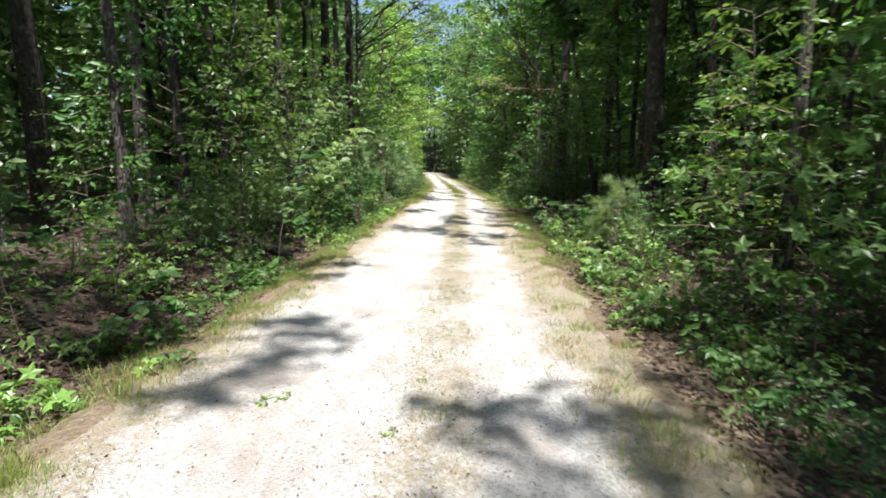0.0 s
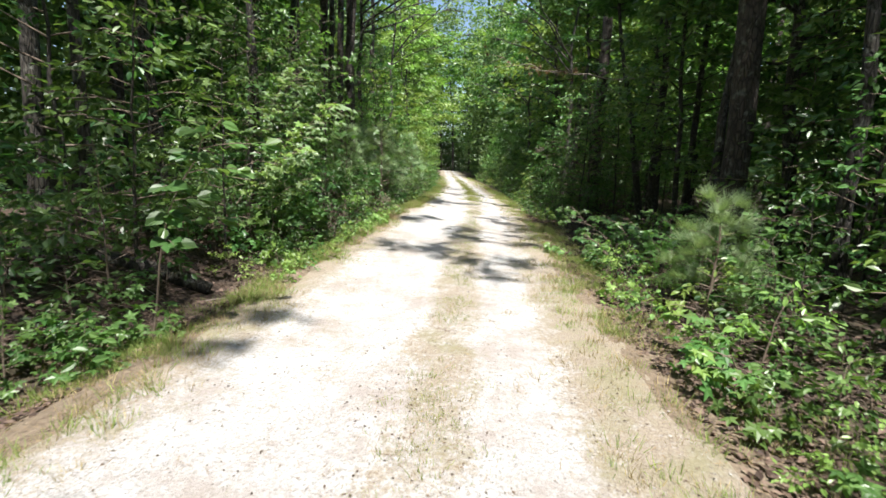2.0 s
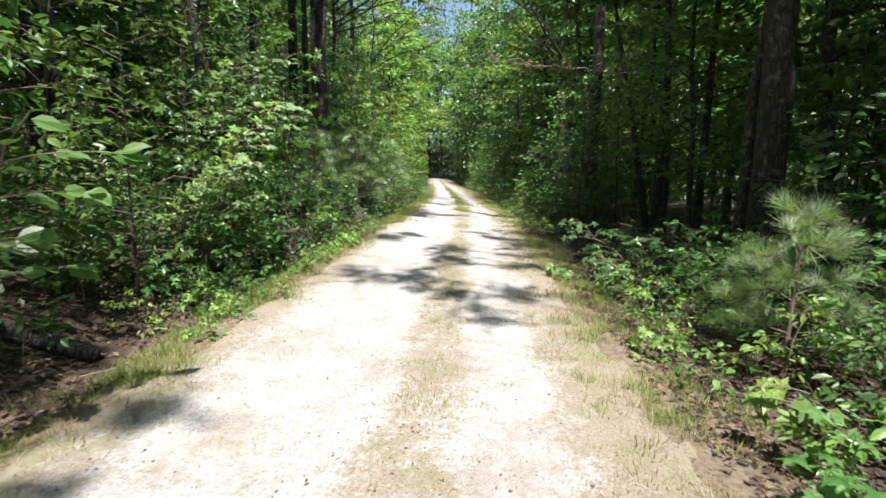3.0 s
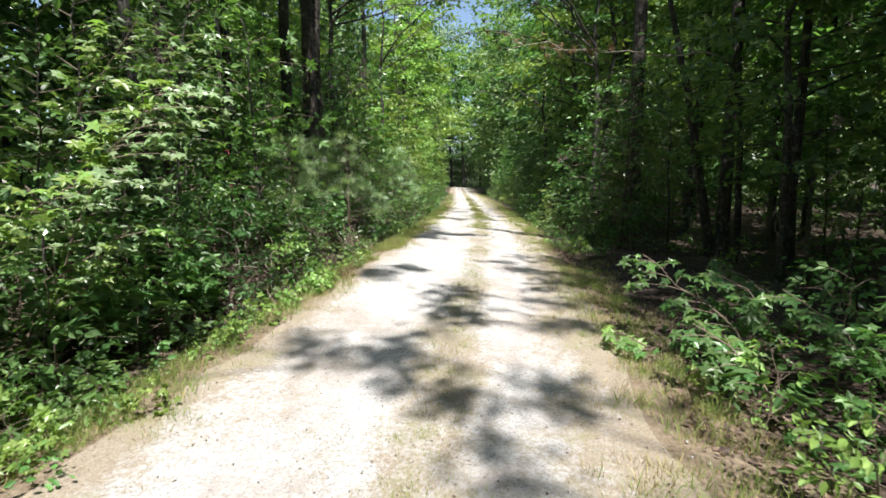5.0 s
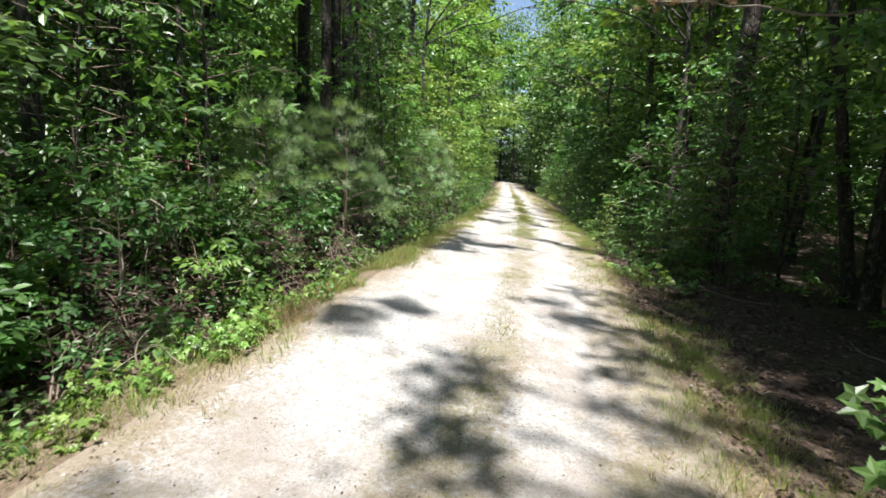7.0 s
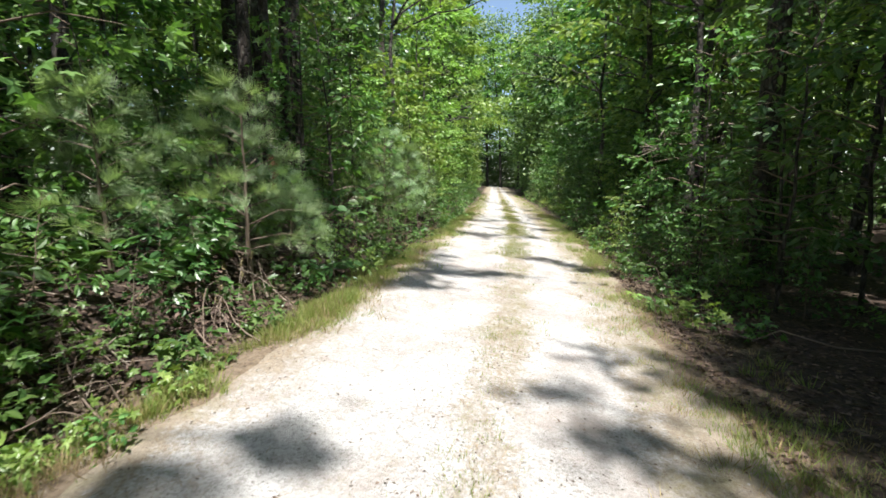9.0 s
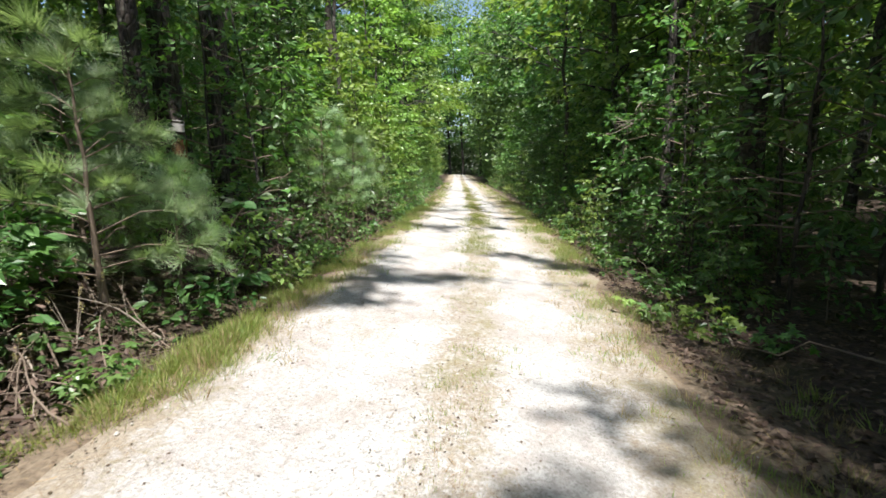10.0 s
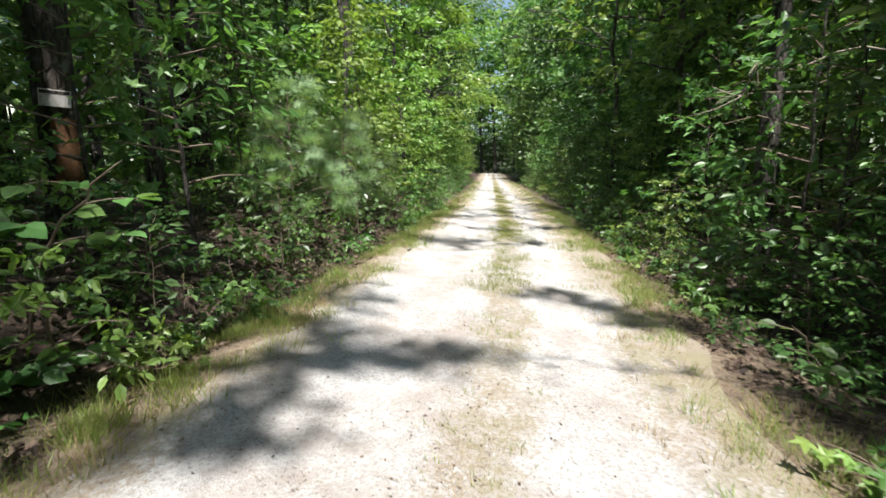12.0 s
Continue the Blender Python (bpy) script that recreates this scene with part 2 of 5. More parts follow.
OVAL = (np.array([(0, 0, 0), (-.23, .3, .06), (-.2, .66, .05), (0, 1, -.06), (.2, .66, .05), (.23, .3, .06)], float), np.array([(0, 5, 4, 3), (0, 3, 2, 1)]))
DIAMOND = (np.array([(0, 0, 0), (-.27, .45, .06), (0, 1, -.04), (.27, .45, .06)], float), np.array([(0, 3, 2), (0, 2, 1)]))
BLADE = (np.array([(-.02, 0, 0), (.02, 0, 0), (.012, .6, .05), (0, 1, -.08), (-.012, .6, .05)], float), np.array([(0, 1, 2), (0, 2, 4), (4, 2, 3)]))


def star_leaf():
    v, f = [(0, .42, .03)], []
    for k in range(10):
        a = radians(-90 + 36 * k)
        r = 0.60 if k % 2 == 0 else 0.27
        if k == 0:
            r = 0.42
        v.append((r * math.cos(a), .42 + r * math.sin(a), -.09 if k % 2 == 0 else .04))
        f.append((0, 1 + k, 1 + (k + 1) % 10))
    return np.array(v, float), np.array(f)


def tuft(count=26, half=0.017):
    v, f = [], []
    for k in range(count):
        a, tilt = k * 2.39996, 0.25 + 0.85 * ((k * 7) % count) / count
        d = np.array((math.cos(a) * math.sin(tilt), math.cos(tilt), math.sin(a) * math.sin(tilt)))
        s = np.cross(d, (0.3, 0.1, 1.0))
        s = s / np.linalg.norm(s) * half
        o = np.array((0, 0.2 * (k % 5) / 5, 0))
        v += [o - s, o + s, o + d * (0.75 + 0.25 * ((k * 5) % 7) / 7) - np.array((0, 0, .07))]
        f.append((3 * k, 3 * k + 1, 3 * k + 2))
    return np.array(v, float), np.array(f)


STAR, TUFT, FINE_TUFT = star_leaf(), tuft(18, 0.024), tuft(54, 0.011)


def scatter(shape, pos, along, normal, size):
    """Copies of a leaf shape: placed, turned along a direction with the blade's normal, and sized. Returns vertices and faces."""
    tv, tf = shape
    pos, y, z = (np.asarray(a, float) for a in (pos, along, normal))
    y = y / (np.linalg.norm(y, axis=1, keepdims=True) + 1e-9)
    x = np.cross(y, z)
    x = x / (np.linalg.norm(x, axis=1, keepdims=True) + 1e-9)
    z = np.cross(x, y)
    size = np.broadcast_to(np.asarray(size, float), (len(pos),))
    v = (tv[None, :, 0, None] * x[:, None] + tv[None, :, 1, None] * y[:, None] + tv[None, :, 2, None] * z[:, None]) * size[:, None, None] + pos[:, None]
    f = tf[None] + (np.arange(len(pos)) * len(tv))[:, None, None]
    return v.reshape(-1, 3), f.reshape(-1, tf.shape[1])


def tube(path, radii, sides=6, rough=0.0, rng=None):
    path, n = np.asarray(path, float), len(path)
    t = np.gradient(path, axis=0)
    t /= np.linalg.norm(t, axis=1, keepdims=True) + 1e-9
    ref = np.where(np.abs(t[:, 2:3]) < 0.9, np.array([[0, 0, 1.0]]), np.array([[1.0, 0, 0]]))
    a = np.cross(t, ref)
    a /= np.linalg.norm(a, axis=1, keepdims=True) + 1e-9
    b = np.cross(t, a)
    ang = np.arange(sides) * 2 * math.pi / sides
    r = np.asarray(radii, float)[:, None] * np.ones((1, sides))
    if rough:
        r = r * (1 + rough * (rng.random((n, sides)) - 0.5))
    v = path[:, None] + r[..., None] * (np.cos(ang)[None, :, None] * a[:, None] + np.sin(ang)[None, :, None] * b[:, None])
    i = (np.arange(n - 1)[:, None] * sides + np.arange(sides)[None]).ravel()
    j = (np.arange(n - 1)[:, None] * sides + (np.arange(sides)[None] + 1) % sides).ravel()
    return v.reshape(-1, 3), np.stack([i, j, j + sides, i + sides], 1)


def joined(pieces):
    vs, fs, at = [], [], 0
    for v, f in pieces:
        vs.append(v)
        fs.append(f + at)
        at += len(v)
    return np.concatenate(vs), np.concatenate(fs)


# ---- the lie of the land ----
def bend(y):
    y = np.asarray(y, float)
    a = np.clip(y - 16, 0, 17)
    return -0.0025 * a ** 2 - 0.085 * np.clip(y - 33, 0, None) - 0.003 * np.clip(y - 100, 0, 40) ** 2


def step(a, b, x):
    t = np.clip((x - a) / (b - a), 0, 1)
    return t * t * (3 - 2 * t)


def narrow(u, y):
    """The track's left half grows narrower where it starts to climb."""
    return np.where(np.asarray(u) < -0.17, -0.17 + (u + 0.17) * (1 - 0.2 * step(9, 17, y)), u)


def widen(u, y):
    return np.where(np.asarray(u) < -0.17, -0.17 + (u + 0.17) / (1 - 0.2 * step(9, 17, y)), u)


def land(x, y):
    """Level at first, then a slight climb along a hillside that falls to the right."""
    x, y = np.asarray(x, float), np.asarray(y, float)
    u = widen(x - bend(y), y)
    hill = step(8, 17, y) * (0.2 - 0.085 * np.clip(x - bend(y), -4, 4) * (1 - 0.7 * step(24, 50, y)))
    z = -0.16 * step(-2.35, -3.0, u) + 0.46 * step(-3.1, -4.4, u) + 0.2 * step(-5, -12, u)
    z = z - 0.12 * step(1.35, 2.2, u) + 0.16 * step(2.3, 4.0, u) + 0.2 * step(5, 14, u)
    off = step(-2.3, -3.2, u) + step(1.4, 2.3, u)
    z = z + off * (0.05 * np.sin(1.7 * x + 0.6 * y) * np.sin(1.3 * y - 0.4 * x) + 0.035 * np.sin(4.1 * y + 2 * x) * np.sin(3.3 * x))
    z = z - 0.025 * (np.exp(-((u + 1.05) / 0.35) ** 2) + np.exp(-((u - 0.65) / 0.28) ** 2))
    return z + hill + 0.009 * np.clip(y - 62, 0, 70) * step(62, 72, y)


def grid(xs, ys, height):
    X, Y = np.meshgrid(xs, ys)
    v = np.stack([X, Y, height(X, Y)], -1).reshape(-1, 3)
    w = len(xs)
    i = (np.arange(len(ys) - 1)[:, None] * w + np.arange(w - 1)[None]).ravel()
    return v, np.stack([i, i + 1, i + w + 1, i + w], 1)


def spaced(fine_lo, fine_hi, fine, lo, hi):
    mid = np.arange(fine_lo, fine_hi + 1e-6, fine)
    out = [fine]
    while sum(out) < hi - fine_hi:
        out.append(out[-1] * 1.35)
    up = np.minimum(fine_hi + np.cumsum(out), hi)
    out = [fine]
    while sum(out) < fine_lo - lo:
        out.append(out[-1] * 1.35)
    return np.concatenate([np.maximum(fine_lo - np.cumsum(out), lo)[::-1], mid, up])


def set_along(me, u, y):
    """A map of metres across and along the track."""
    layer = me.uv_layers.new(name="along")
    idx = np.empty(len(me.loops), dtype=np.int32)
    me.loops.foreach_get("vertex_index", idx)
    layer.data.foreach_set("uv", np.stack([u[idx], y[idx]], 1).astype(np.float32).ravel())


gv, gf = grid(spaced(-9, 7, 0.22, -900, 900), spaced(-8, 62, 0.32, -900, 900), land)
ground_mesh = mesh_of("ground", gv, [gf], FLOOR, True)
set_along(ground_mesh, np.clip(widen(gv[:, 0] - bend(gv[:, 1]), gv[:, 1]) + 0.17, -50, 50), gv[:, 1])
tagged(new("ground", ground_mesh), "brown forest floor of leaf litter, needles and soil", "ground", kind="structure")


def build_road():
    us, ys = np.arange(-2.75, 1.86, 0.115), np.concatenate([np.arange(-14, 60, 0.25), np.arange(60, 125, 0.8)])
    U, Y = np.meshgrid(us, ys)
    X = narrow(U, Y) + bend(Y)
    edge = np.minimum(U + 2.45, 1.55 - U) + np.array([[0.22 * noise.noise((x * 1.1, y * 1.1, 3.0)) + 0.14 * noise.noise((x * 4.0, y * 4.0, 8.0)) for x, y in zip(a, b)] for a, b in zip(X, Y)])
    Z = land(X, Y) + 0.030 * step(-0.1, 0.5, edge) - 0.016
    v, w = np.stack([X, Y, Z], -1).reshape(-1, 3), len(us)
    i = (np.arange(len(ys) - 1)[:, None] * w + np.arange(w - 1)[None]).ravel()
    me = mesh_of("road", v, [np.stack([i, i + 1, i + w + 1, i + w], 1)], ROAD, True)
    set_along(me, (U + 0.17).ravel(), Y.ravel())
    tagged(new("road", me), "pale gravel two-track forest road with a grassy middle strip", "road", kind="structure")


build_road()


# ---- plants ----
def sprays(rng, height, branches, leaves, spread, low, lean=0.06, flat=0.35, rise=0.35, top=0.25, shape_at=0.25, droop=0.12):
    """A stem with branches, and where the leaves sit: stem path, branch paths, leaf places, directions and normals."""
    k = np.linspace(0, 1, 9)
    drift = rng.normal(0, lean, 2) * height
    wob = rng.normal(0, 0.012 * height, (9, 2)) * k[:, None]
    stem = np.stack([drift[0] * k ** 1.5 + wob[:, 0], drift[1] * k ** 1.5 + wob[:, 1], height * k], 1)
    twigs, P, D, N = [], [], [], []
    for i in range(branches):
        t = low + (1 - low) * ((i + rng.random()) / branches)
        start = np.array([np.interp(t, k, stem[:, c]) for c in range(3)])
        az = 2.399963 * i + rng.normal(0, 0.5)
        q = (t - low) / (1 - low)
        reach = spread * (0.25 + 0.75 * min(1, q / shape_at + 0.35) * (1 - (1 - top) * q)) * rng.uniform(0.6, 1.2)
        up = rise + 0.5 * q + rng.normal(0, 0.12)
        out = np.array([math.cos(az), math.sin(az), 0])
        side = np.array([-math.sin(az), math.cos(az), 0])
        s = np.linspace(0, 1, 5)[:, None]
        path = start + out * reach * s + np.array([0, 0, 1.0]) * (up * reach * s - (droop + up * 0.55) * reach * s ** 2)
        path[1:] += rng.normal(0, 0.03 * reach, (4, 3))
        twigs.append((path, t))
        m = max(4, int(leaves * reach / spread * rng.uniform(0.75, 1.25)))
        knots = 3 + int(rng.integers(4))
        ks = 0.25 + 0.8 * rng.random(knots) ** 0.8
        ks[0] = 1.0
        base = np.stack([np.interp(np.clip(ks, 0, 1), np.linspace(0, 1, 5), path[:, c]) for c in range(3)], 1)
        lat = rng.normal(0, flat, knots) * reach * (1.1 - 0.7 * ks)
        base = base + side * lat[:, None] + np.array([0, 0, 1.0]) * (rng.normal(0, 0.05, knots) * reach - 0.12 * np.abs(lat))[:, None]
        tilt = out * 0.3 + rng.normal(0, 0.4, (knots, 3))
        pick = rng.integers(0, knots, m)
        spot = rng.normal(0, 1, (m, 3)) * (np.array([0.125, 0.125, 0.035]) * reach)
        P.append(base[pick] + spot)
        D.append(out * 0.5 + side * np.sign(lat[pick])[:, None] * 0.3 + spot / reach * 4 + rng.normal(0, 0.3, (m, 3)) - np.array([0, 0, 0.25]))
        N.append(np.array([0, 0, 1.0]) + tilt[pick] + rng.normal(0, 0.5, (m, 3)))
    return stem, twigs, np.concatenate(P), np.concatenate(D), np.concatenate(N)


def wood(stem, twigs, base, tip, sides, twig_radius, rng, flare=0.0):
    k = np.linspace(0, 1, len(stem))
    r = base * (1 - k) + tip * k
    if flare:
        r[0] *= 1 + flare
    trunk = tube(stem, r, sides, 0.10, rng)
    limbs = [tube(p[::1 if twig_radius > 0.02 else 2], np.linspace(twig_radius * (1.25 - 0.75 * t), twig_radius * 0.15, 5 if twig_radius > 0.02 else 3), 5 if twig_radius > 0.02 else 3) for p, t in twigs]
    return trunk, limbs


def add_limbs(ob, limbs, bark, apart):
    """The lowest limbs as parts of their own, the thin rest of the branches joined."""
    for v, f in limbs[:apart]:
        part("limb", mesh_of("limb", v, [f], bark, True), ob)
    v, f = joined(limbs[apart:])
    part("twig_mass", mesh_of("twig_mass", v, [f], bark, True), ob)["kind"] = "stuff"


def leafy_plant(name, label, category, group, rng, height, branches, leaves, spread, low, leaf, size, leaf_mat, bark, base, sides=6, **more):
    """One broad-leaved plant of any size: trunk or stem, limbs and foliage, standing at the origin."""
    big = height > 5
    stem, twigs, P, D, N = sprays(rng, height, branches, leaves, spread, low, **more)
    if big:
        kk = np.linspace(0, 1, 25)
        fine = np.stack([np.interp(kk, np.linspace(0, 1, 9), stem[:, c]) for c in range(3)], 1)
    else:
        fine = stem
    trunk, limbs = wood(fine, twigs, base, base * 0.2, sides, base * (0.32 if big else 0.5), rng, 0.35 if big else 0.0)
    ob = tagged(new(name), label, category, group)
    part("trunk" if big else "stem", mesh_of("trunk", trunk[0], [trunk[1]], bark, True), ob)
    add_limbs(ob, limbs, bark if big else TWIG, 7 if big else 0)
    v, f = scatter(leaf, P, D, N, size * rng.uniform(0.6, 1.25, len(P)) * (0.75 + 0.75 * P[:, 2] / height if big else 1.0))
    part("crown" if big else "foliage", mesh_of("crown", v, [f], leaf_mat), ob)
    return ob


def pine_tree(rng, height, base):
    stem, twigs, P, D, N = sprays(rng, height, 20, 18, 2.5, 0.58, lean=0.005, flat=0.22, rise=0.25)
    kk = np.linspace(0, 1, 31)
    fine = np.stack([np.interp(kk, np.linspace(0, 1, 9), stem[:, c]) for c in range(3)], 1)
    trunk, limbs = wood(fine, twigs, base, base * 0.35, 14, 0.06, rng, 0.28)
    ob = tagged(new("pine_tree"), "tall pine with a straight plated brown trunk and high needle crown", "tree", "tall pines")
    part("trunk", mesh_of("trunk", trunk[0], [trunk[1]], PINE_BARK, True), ob)
    add_limbs(ob, limbs, PINE_BARK, 5)
    v, f = scatter(TUFT, P, D + [0, 0, 0.5], N, 0.8 * rng.uniform(0.8, 1.2, len(P)))
    part("crown", mesh_of("crown", v, [f], NEEDLES), ob)
    return ob


def young_pine(rng, height, dry=0.12):
    stem, twigs, P, D, N = sprays(rng, height, int(11 + height * 8), 9, 0.30 * height + 0.12, 0.14, lean=0.03, flat=0.16, rise=0.45, top=0.2, shape_at=0.1, droop=0.0)
    ends = np.array([p[-1] for p, t in twigs] + [p[3] for p, t in twigs] + [stem[-1]] * 3)
    dirs = np.array([p[-1] - p[-2] for p, t in twigs] * 2 + [[0, 0, 1.0]] * 3)
    P, D = np.concatenate([P, ends]), np.concatenate([D * 0.5, dirs / (np.linalg.norm(dirs, axis=1, keepdims=True) + 1e-9) * 1.2])
    D[:, 2] += 0.55
    N = np.concatenate([N, np.tile([[0.1, 0.2, 1.0]], (len(ends), 1))])
    trunk, limbs = wood(stem, twigs, 0.012 + 0.011 * height, 0.006, 7, 0.012, rng)
    ob = tagged(new("young_pine"), "young pine with long soft grey-green needles at the verge", "young pine", "young pines")
    part("stem", mesh_of("stem", trunk[0], [trunk[1]], TWIG, True), ob)
    add_limbs(ob, limbs, TWIG, 0)
    low = P[:, 2] < (0.02 + 0.2 * rng.random(len(P))) * height
    size = rng.uniform(0.8, 1.25, (~low).sum())
    ends_of = np.arange(len(P)) >= len(P) - len(ends)
    pick = (ends_of | (np.arange(len(P)) % 5 < 3))[~low]
    size *= np.where(ends_of[~low], 0.30, 0.21)
    v, f = scatter(FINE_TUFT, P[~low][pick], D[~low][pick], N[~low][pick], size[pick])
    part("needles", mesh_of("needles", v, [f], NEEDLES), ob)
    if low.sum() > 3:
        v, f = scatter(FINE_TUFT, P[low], D[low] - [0, 0, 1.2], N[low], 0.17 * rng.uniform(0.7, 1.1, low.sum()))
        part("dry_needles", mesh_of("dry_needles", v, [f], NEEDLES_DRY), ob, "browned lower needles")
    return ob


def stand(ob, x, y, turn, scale=1.0, sink=0.03, lean=0):
    ob.scale = (scale,) * 3
    ob.matrix_basis = pose(x, y, float(land(x, y)) - sink, 0, lean, 0) @ pose(0, 0, 0, 0, 0, turn) @ Matrix.Diagonal((scale, scale, scale, 1))
    return ob


class Kind:
    """A few built plants of a kind, of which the first stands use the originals and all others copies."""

    def __init__(self, made):
        self.made, self.used = made, set()

    def put(self, i, x, y, turn, scale=1.0, label=""):
        i %= len(self.made)
        src = self.made[i]
        if i in self.used:
            ob = copy_thing(src, Matrix())
        else:
            ob = src
            self.used.add(i)
        stand(ob, x, y, turn, scale)
        if label:
            ob["label"] = label
        return ob


rng = np.random.default_rng(11)
HARDWOOD = Kind([leafy_plant("hardwood_tree", "tall slender hardwood with dark bark and a layered green crown", "tree", "forest hardwoods", rng, h, 34, 108, s, lo, DIAMOND, 0.285, lm, bk, b, 10)
                 for h, s, lo, lm, bk, b in ((13, 3.3, .20, LEAF_MID, DARK_BARK, .13), (15, 3.6, .26, LEAF_DARK, DARK_BARK, .17), (11, 3.0, .17, LEAF_MID, PALE_BARK, .09), (14, 3.4, .22, LEAF_BRIGHT, DARK_BARK, .14), (12, 3.2, .2, LEAF_DARK, DARK_BARK, .11), (15, 2.5, .55, LEAF_MID, DARK_BARK, .15), (12.5, 1.1, .72, LEAF_MID, DARK_BARK, .15))])
PINE = Kind([pine_tree(rng, h, b) for h, b in ((19, .245), (21, .20), (18, .165))])
SAPLING = Kind([leafy_plant("sapling", "thin understorey sapling with layered sprays of green leaves", "sapling", "understorey saplings", rng, h, nb, lv, s, lo, leaf, sz, lm, bk, b)
                for h, nb, lv, s, lo, leaf, sz, lm, bk, b in ((4.6, 26, 46, 1.5, .12, OVAL, .15, LEAF_MID, DARK_BARK, .030), (3.4, 22, 42, 1.3, .10, OVAL, .135, LEAF_DARK, DARK_BARK, .022), (4.0, 22, 26, 1.4, .13, STAR, .17, LEAF_MID, DARK_BARK, .026), (4.9, 26, 46, 1.5, .15, OVAL, .15, LEAF_DARK, DARK_BARK, .034), (3.6, 22, 44, 1.3, .08, OVAL, .13, LEAF_BRIGHT, DARK_BARK, .02),
                                                              (5.2, 34, 62, 1.6, .06, DIAMOND, .18, LEAF_MID, DARK_BARK, .03), (5.6, 34, 62, 1.7, .06, DIAMOND, .18, LEAF_DARK, DARK_BARK, .03), (5.4, 34, 62, 1.6, .06, DIAMOND, .18, LEAF_BRIGHT, DARK_BARK, .03))])
SHRUB = Kind([leafy_plant("shrub", "low leafy shrub growing beside the track", "shrub", "roadside shrubs", rng, h, nb, lv, s, .08, leaf, sz, lm, TWIG, .012, 5, lean=.1)
              for h, nb, lv, s, leaf, sz, lm in ((1.2, 15, 30, .7, OVAL, .10, LEAF_MID), (.9, 14, 32, .66, DIAMOND, .095, LEAF_DARK), (1.5, 17, 34, .78, DIAMOND, .11, LEAF_DARK), (1.0, 13, 18, .66, STAR, .125, LEAF_MID), (.8, 13, 28, .62, OVAL, .09, LEAF_BRIGHT))])
LOW = Kind([leafy_plant("low_plant", "low broad-leaved seedling on the forest edge", "plant", "ground plants", rng, h, 9, 9, s, .15, leaf, sz, lm, TWIG, .005, 4, lean=.1)
            for h, s, leaf, sz, lm in ((.35, .3, OVAL, .085, LEAF_MID), (.28, .28, STAR, .10, LEAF_BRIGHT), (.42, .34, OVAL, .10, LEAF_DARK), (.3, .3, STAR, .11, LEAF_MID))])
YOUNG = Kind([young_pine(rng, h) for h in (2.5, 1.9, 1.6)])


def clear(x, y, taken, gap):
    return all((x - a) ** 2 + (y - b) ** 2 > gap * gap for a, b in taken)


def roadside_tree(rng, x, y, height, base, boughs, leaf_mat):
    """A hardwood added at the edge, its boughs mostly out of view over track and wood: each bough ends where its shade
    falls on (x, y) with that radius.
    """
    stem, twigs, P, D, N = sprays(rng, height, 12, 70, 1.5, .55, lean=0.02)
    P, D, N = [P], [D], [N]
    ground = float(land(x, y)) - 0.03
    ob = tagged(new("hardwood_tree"), "edge hardwood with long leafy boughs, mostly unseen, added to shade track and wood", "tree", "roadside hardwoods")
    ob.matrix_basis = pose(x, y, ground)
    trunk, limbs = wood(stem, twigs, base, base * 0.25, 10, base * 0.3, rng, 0.35)
    part("trunk", mesh_of("trunk", trunk[0], [trunk[1]], DARK_BARK, True), ob)
    for bx, by, r in boughs:
        r *= 0.85
        h = height * rng.uniform(0.68, 0.85)
        end = np.array([bx - x, by - y, 0]) + np.array(TO_SUN) / TO_SUN.z * h
        start = np.array([np.interp(h * 0.7, stem[:, 2], stem[:, c]) for c in range(3)])
        s = np.linspace(0, 1, 7)[:, None]
        path = start + (end - start) * s + np.array([0, 0, 1.0]) * (0.9 * s * (1 - s))
        path[1:-1] += rng.normal(0, 0.08, (5, 3))
        limb = tube(path, np.linspace(base * 0.4, 0.012, 7), 6)
        part("bough", mesh_of("bough", limb[0], [limb[1]], DARK_BARK, True), ob)
        loose = 1.0 if r > 0.6 else 0.62
        for _ in range(int(5 + 8 * r) if r > 0.6 else int(3 + 7 * r)):
            a, q = rng.uniform(0, 2 * math.pi), r * math.sqrt(rng.random())
            c = end + np.array([math.cos(a) * q * 1.15, math.sin(a) * q * 0.8, rng.normal(0, 0.25)])
            twigs.append((np.linspace(path[5], c, 5), 0.8))
            limbs.append(tube(np.linspace(path[5], c, 5), np.linspace(0.012, 0.003, 5), 4))
            m = int(rng.uniform(34, 62) if r > 0.8 else rng.uniform(12, 26))
            P.append(c + rng.normal(0, 1, (m, 3)) * [0.26 * loose, 0.20 * loose, 0.10])
            D.append(rng.normal(0, 0.6, (m, 3)) + (c - path[4]) * 0.5 - [0, 0, 0.2])
            N.append(np.array([0, 0, 1.0]) + rng.normal(0, 0.4, (m, 3)))
    add_limbs(ob, limbs, DARK_BARK, 5)
    P, D, N = (np.concatenate(a) for a in (P, D, N))
    v, f = scatter(DIAMOND, P, D, N, 0.19 * rng.uniform(0.7, 1.25, len(P)))
    part("crown", mesh_of("crown", v, [f], leaf_mat), ob)
    return ob


